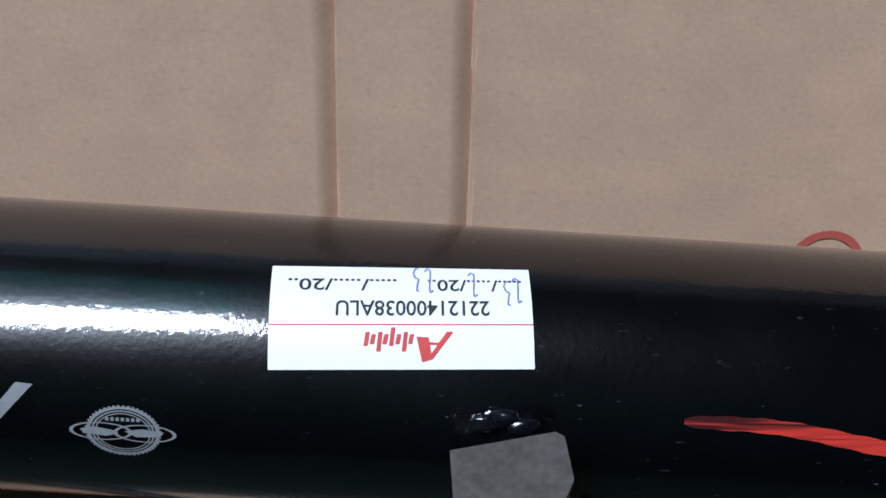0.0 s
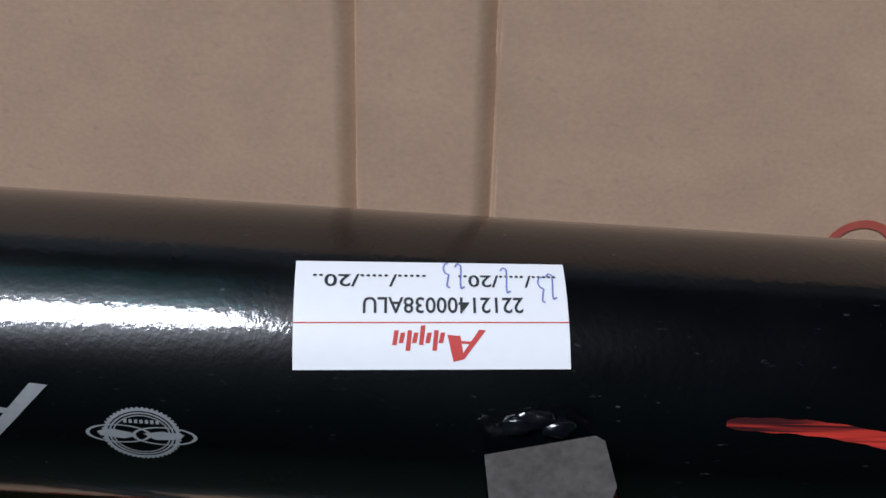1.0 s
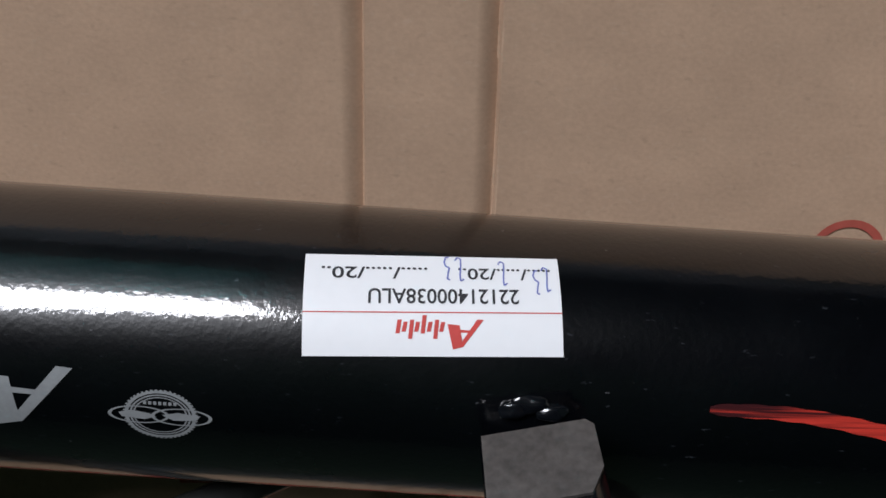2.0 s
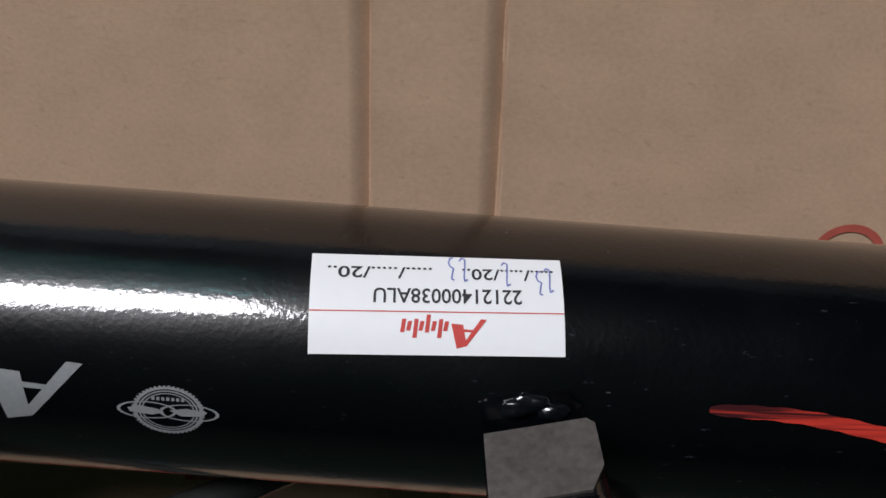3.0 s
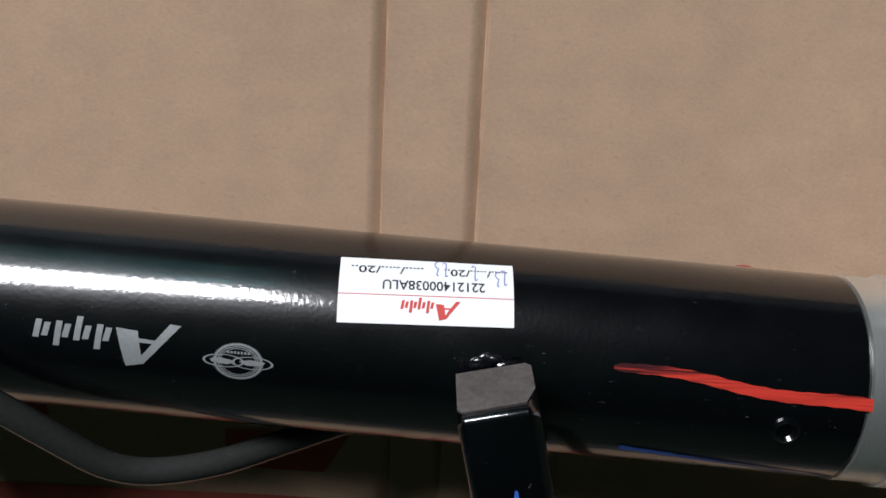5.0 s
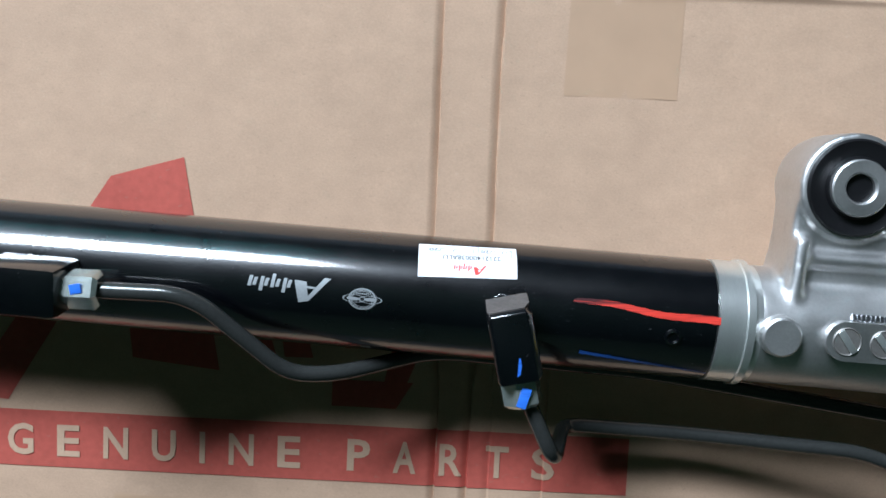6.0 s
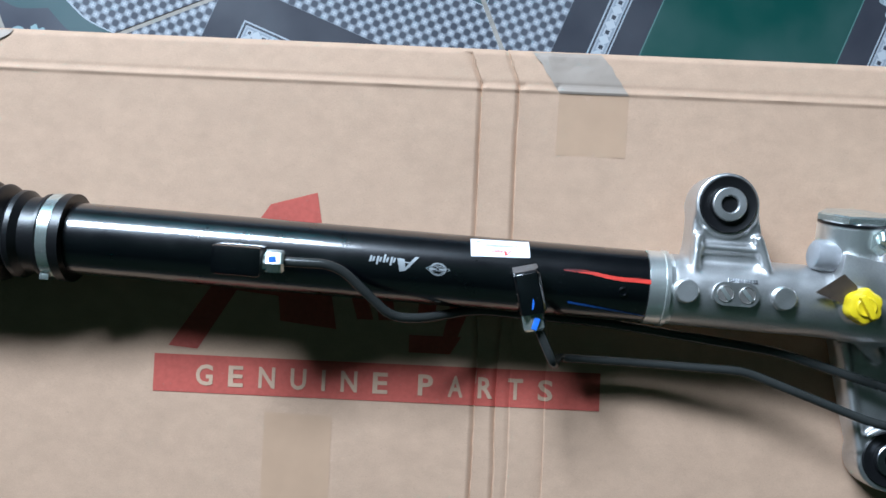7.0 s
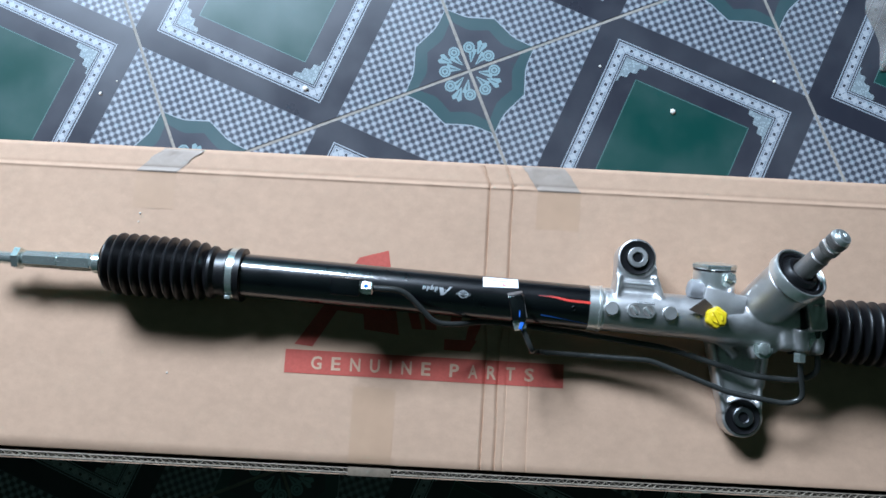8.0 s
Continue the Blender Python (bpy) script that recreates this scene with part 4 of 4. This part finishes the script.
bmesh.ops.create_grid(bm, x_segments=20, y_segments=16, size=0.5, matrix=Matrix.Translation((0.5, 0.5, 0)))
sticker = part("label", wrap(bm, label_place, 0.00022), M_PAPER, tube, "white paper sticker with a red line and black print")


BLOCKS = ((0.0, 1.25), (-0.3, 0.9), (0.0, 1.25), (0.0, 0.9))   # reach of the slanted blocks that follow the wedge


def label_text(words, s_right, s_left, t_low, t_high):
    bm = text_mesh(words, 1.0, 1.0, 0.012)
    return part("print", wrap(bm, lambda x, y: label_place(s_right + (s_left - s_right) * x, t_high + (t_low - t_high) * y), 0.0003), M_INK, sticker, smooth=False)


label_text("22121400038ALU", 0.835, 0.250, 0.485, 0.635)
label_text("...../...../20..", 0.965, 0.600, 0.735, 0.860)
label_text("...../...../20..", 0.480, 0.065, 0.735, 0.860)
bm = flat([[(k / 12, 0.398), ((k + 1) / 12, 0.398), ((k + 1) / 12, 0.409), (k / 12, 0.409)] for k in range(12)])
part("red_line", wrap(bm, label_place, 0.0003), M_INK_RED, sticker, smooth=False)
polys = glyph(lambda x, y: (0.555 + (x - 30) * 3.25e-4, 0.335 - (y - 70) * 8.3e-4))
polys += [[(place_u - 0.048 * k, 0.335 + q) for place_u, q in ((a, b), (a + 0.016, b), (a + 0.008, c), (a - 0.008, c))] for k, (lo, hi) in enumerate(BLOCKS) for a, b, c in ((0.508, -0.14 * lo, -0.14 * hi), (0.531, -0.02, -0.11))]
part("red_emblem", wrap(cut_grid(flat(polys), (), [0.04 * k for k in range(1, 9)]), label_place, 0.0003), M_INK_RED, sticker, smooth=False)


def strokes(bm, lines, width):
    for line in lines:
        for (x0, y0), (x1, y1) in zip(line, line[1:]):
            dx, dy = x1 - x0, (y1 - y0) * 0.41
            ll = math.hypot(dx, dy) or 1
            nx, ny = -dy / ll * width, dx / ll * width / 0.41
            bm.faces.new([bm.verts.new((px, py, 0)) for px, py in ((x0 + nx, y0 + ny), (x1 + nx, y1 + ny), (x1 - nx, y1 - ny), (x0 - nx, y0 - ny))])
    return bm


def wiggle(cx, cy, pts, sx=0.011, sy=0.055):
    return [(cx + a * sx, cy + b * sy) for a, b in pts]


TWO = [(1.6, -2.2), (0.4, -2.6), (0.2, -1.6), (0.5, 0.2), (0.6, 1.9), (-0.6, 2.3), (-1.5, 1.6)]
THREE = [(1.2, -2.4), (0.2, -2.2), (0.6, -0.8), (1.0, 0.0), (-0.2, 0.3), (-0.9, 1.2), (-0.3, 2.2), (0.8, 2.3)]
lines = [wiggle(0.945, 0.76, TWO), wiggle(0.905, 0.72, THREE), wiggle(0.775, 0.82, TWO), wiggle(0.605, 0.86, TWO), wiggle(0.555, 0.86, THREE)]
part("pen_scribble", wrap(strokes(bmesh.new(), lines, 0.0030), label_place, 0.00032), M_PEN, sticker, "thin blue handwritten strokes", smooth=False)

# silver emblem and round badge printed on the tube
polys = glyph(lambda x, y: (0.1640 + (x - 30) * 3.1e-5, 15.5 - (y - 65) * 0.0735))
polys += [[(a - k * 0.0042, 12.3 - 10.5 * b), (a + 0.0013 - k * 0.0042, 12.3 - 10.5 * b), (a + 0.0006 - k * 0.0042, 12.3 - 10.5 * c), (a - 0.0007 - k * 0.0042, 12.3 - 10.5 * c)] for k, (lo, hi) in enumerate(BLOCKS) for a, b, c in ((0.1602, lo, hi), (0.1620, 0.12, 0.80))]
part("silver_emblem", wrap(cut_grid(flat(polys), (), [-10 + 1.5 * k for k in range(18)]), lambda x, y: (x, y), 0.0002), M_SILVER, tube, "silver printed wedge emblem", smooth=False)


def oval(cx, cy, rx, ry, r0, n=40, teeth=0.0):
    out = []
    for k in range(n):
        a0, a1 = 2 * math.pi * k / n, 2 * math.pi * (k + 1) / n
        k1 = 1 + (teeth if k % 2 else 0)
        out.append([(cx + rx * q * math.cos(a), cy + ry * q * math.sin(a)) for q, a in ((r0, a0), (k1, a0), (k1, a1), (r0, a1))])
    return out


bx, by = 0.1893, -0.6
polys = oval(bx, by, 0.00500, 9.6, 0.90, 96, 0.045) + oval(bx, by, 0.0043, 8.2, 0.94) + oval(bx, by, 0.0038, 7.2, 0.95)
for k in range(7):
    u = bx - 0.0021 + 0.0007 * k
    polys.append([(u - 0.00022, by + 4.2), (u + 0.00022, by + 4.2), (u + 0.00022, by + 5.5), (u - 0.00022, by + 5.5)])
part("round_badge", wrap(flat(polys), lambda x, y: (x, y), 0.0002), M_SILVER, tube, "silver printed toothed badge", smooth=False)
polys = oval(bx - 0.0030, by + 0.1, 0.0043, 3.5, 0.88) + oval(bx + 0.0030, by - 0.1, 0.0043, 3.5, 0.88)
polys += [[(bx - 0.0058, by + 0.7), (bx - 0.0040, by + 1.9), (bx - 0.0014, by + 0.8), (bx - 0.0006, by - 0.4), (bx - 0.0022, by - 1.7), (bx - 0.0054, by - 1.0)],
          [(bx + 0.0002, by + 0.5), (bx + 0.0026, by + 1.7), (bx + 0.0056, by + 0.8), (bx + 0.0050, by - 1.2), (bx + 0.0018, by - 1.6)]]
part("badge_centre", wrap(flat(polys), lambda x, y: (x, y), 0.0003), M_SILVER, tube, smooth=False)


def streak(name, pts, mat, lift=0.00025):
    """A brushed paint stroke on the tube: rows of distance, lower and upper angle."""
    bm = bmesh.new()
    prev = None
    for x, a, b in pts:
        row = [bm.verts.new((x, a, 0)), bm.verts.new((x, (a + b) / 2, 0)), bm.verts.new((x, b, 0))]
        if prev:
            bm.faces.new((prev[0], row[0], row[1], prev[1]))
            bm.faces.new((prev[1], row[1], row[2], prev[2]))
        prev = row
    return part(name, wrap(bm, lambda x, y: (x, y), lift), mat, tube, "hand-brushed paint stroke")


rows = []
for k in range(41):
    f = k / 40
    mid = 15.8 - 9.6 * f + 1.4 * math.sin(f * 8.6 - 0.5)
    half = (2.3 + 1.2 * f) * (0.45 if k == 0 else 0.8 if k == 1 else 1) + 0.2 * math.sin(k * 1.7)
    rows.append((0.2658 + 0.0532 * f, mid - half, mid + half))
streak("red_stroke", rows, M_RED_PAINT)
rows = []
for k in range(31):
    f = k / 30
    mid = -35.0 - 13 * f - 3 * f * f
    half = (2.1 - 0.9 * f) + 0.25 * math.sin(k * 2.1)
    rows.append((0.2700 + 0.0480 * f, mid - half, mid + half))
streak("blue_stroke", rows, M_BLUE_PAINT_SHEEN)
bm = bmesh.new()
dd = (round_tube(0.3025, -10.5, 1) - on_axis(0.3025)).normalized()
lathe(bm, round_tube(0.3025, -10.5, R - 0.001), dd, [(0, 0.0032), (0.0016, 0.0030), (0.0020, 0.0022), (0.0012, 0.0016)], 24)
part("blind_plug", bm, M_BLACK, tube)
part("paint_nick", wrap(flat([[(0.1885, -62), (0.1925, -63), (0.1922, -57.5), (0.189, -58)]]), lambda x, y: (x, y), 0.0002), M_SILVER, tube, smooth=False)

# ---- crumbs on the carton and floor ----


def crumb(x, y, size, base):
    bm = bmesh.new()
    bmesh.ops.create_icosphere(bm, subdivisions=2, radius=size)
    for v in bm.verts:
        v.co *= 1 + 0.35 * noise.noise(v.co * 700)
        v.co.z *= 0.6
        v.co += Vector((x, y, base + size * 0.45))
    return tagged(part("crumb", bm, M_CRUMB), "tiny white crumb lying loose", "debris", "crumbs")


for x, y, size in ((0.4477, 0.3372, 0.0034), (0.5788, 0.3843, 0.0022), (-0.0351, 0.3444, 0.0034), (0.3517, 0.3938, 0.0018), (-0.3068, 0.3239, 0.0022), (0.5640, 0.4150, 0.0013), (-0.2870, 0.3420, 0.0012), (0.6600, 0.4830, 0.0014)):
    crumb(x, y, size, 0.0)
for x, y, size in ((-0.1741, 0.1398, 0.0012), (-0.1750, 0.1302, 0.0008), (-0.1271, -0.0330, 0.0011)):
    crumb(x, y, size, top_height(x, y))

# crumpled clear bag on the floor
bm = bmesh.new()
nx, ny = 26, 26
grid = []
for i in range(nx):
    row = []
    for j in range(ny):
        x, y = 0.700 + 0.22 * i / (nx - 1), 0.405 + 0.26 * j / (ny - 1)
        x += 0.016 * noise.noise(Vector((x * 14, y * 14, 3))) + (0.02 * (1 - j / 8) if j < 8 else 0)
        rim = min(i, nx - 1 - i, j, ny - 1 - j) / 5
        row.append(bm.verts.new((x, y, 0.002 + 0.03 * min(rim, 1) * (0.7 + 0.9 * noise.noise(Vector((x * 30, y * 30, 7))) + 0.5 * noise.noise(Vector((x * 75, y * 75, 2)))))))
    grid.append(row)
for a, b in zip(grid, grid[1:]):
    for j in range(ny - 1):
        bm.faces.new((a[j], b[j], b[j + 1], a[j + 1]))
for v in bm.verts:
    v.co.z = max(v.co.z, 0.001)
M_BAG = bpy.data.materials.new("clear_film")
M_BAG.use_nodes = True
bag_p = M_BAG.node_tree.nodes["Principled BSDF"]
bag_p.inputs["Base Color"].default_value = (0.55, 0.53, 0.5, 1)
bag_p.inputs["Roughness"].default_value, bag_p.inputs["Transmission Weight"].default_value, bag_p.inputs["IOR"].default_value = 0.22, 0.75, 1.12
tagged(part("plastic_bag", bm, M_BAG, smooth=False), "crumpled clear plastic bag lying on the tiles", "bag")

# ---- floor tiles ----
bm = bmesh.new()
half = TILE / 2 - 0.0013
prism(bm, [(-half, -half), (half, -half), (half, half), (-half, half)], -0.004, 0.0)
for v in bm.verts:
    if v.co.z > -0.002:
        v.co.x *= 1 - 0.0008 / half
        v.co.y *= 1 - 0.0008 / half
prism(bm, [(-half, -half), (half, -half), (half, half), (-half, half)], -0.004, -0.0008)
bmesh.ops.recalc_face_normals(bm, faces=bm.faces)
tile_mesh = bpy.data.meshes.new("tile")
bm.to_mesh(tile_mesh)
bm.free()
tile_mesh.materials.append(M_TILE)
for i in range(-14, 14):
    for j in range(-14, 14):
        c = CROSS + Matrix.Rotation(LAT, 3, "Z") @ Vector(((i + 0.5) * TILE, (j + 0.5) * TILE, 0))
        if X0 - 0.12 < c.x < X1 + 0.12 and Y0 - 0.12 < c.y < Y1 + 0.12:
            ob = new("tile", tile_mesh)
            ob.parent = floor
            ob.matrix_basis = Matrix.Translation(c) @ Matrix.Rotation(LAT, 4, "Z")
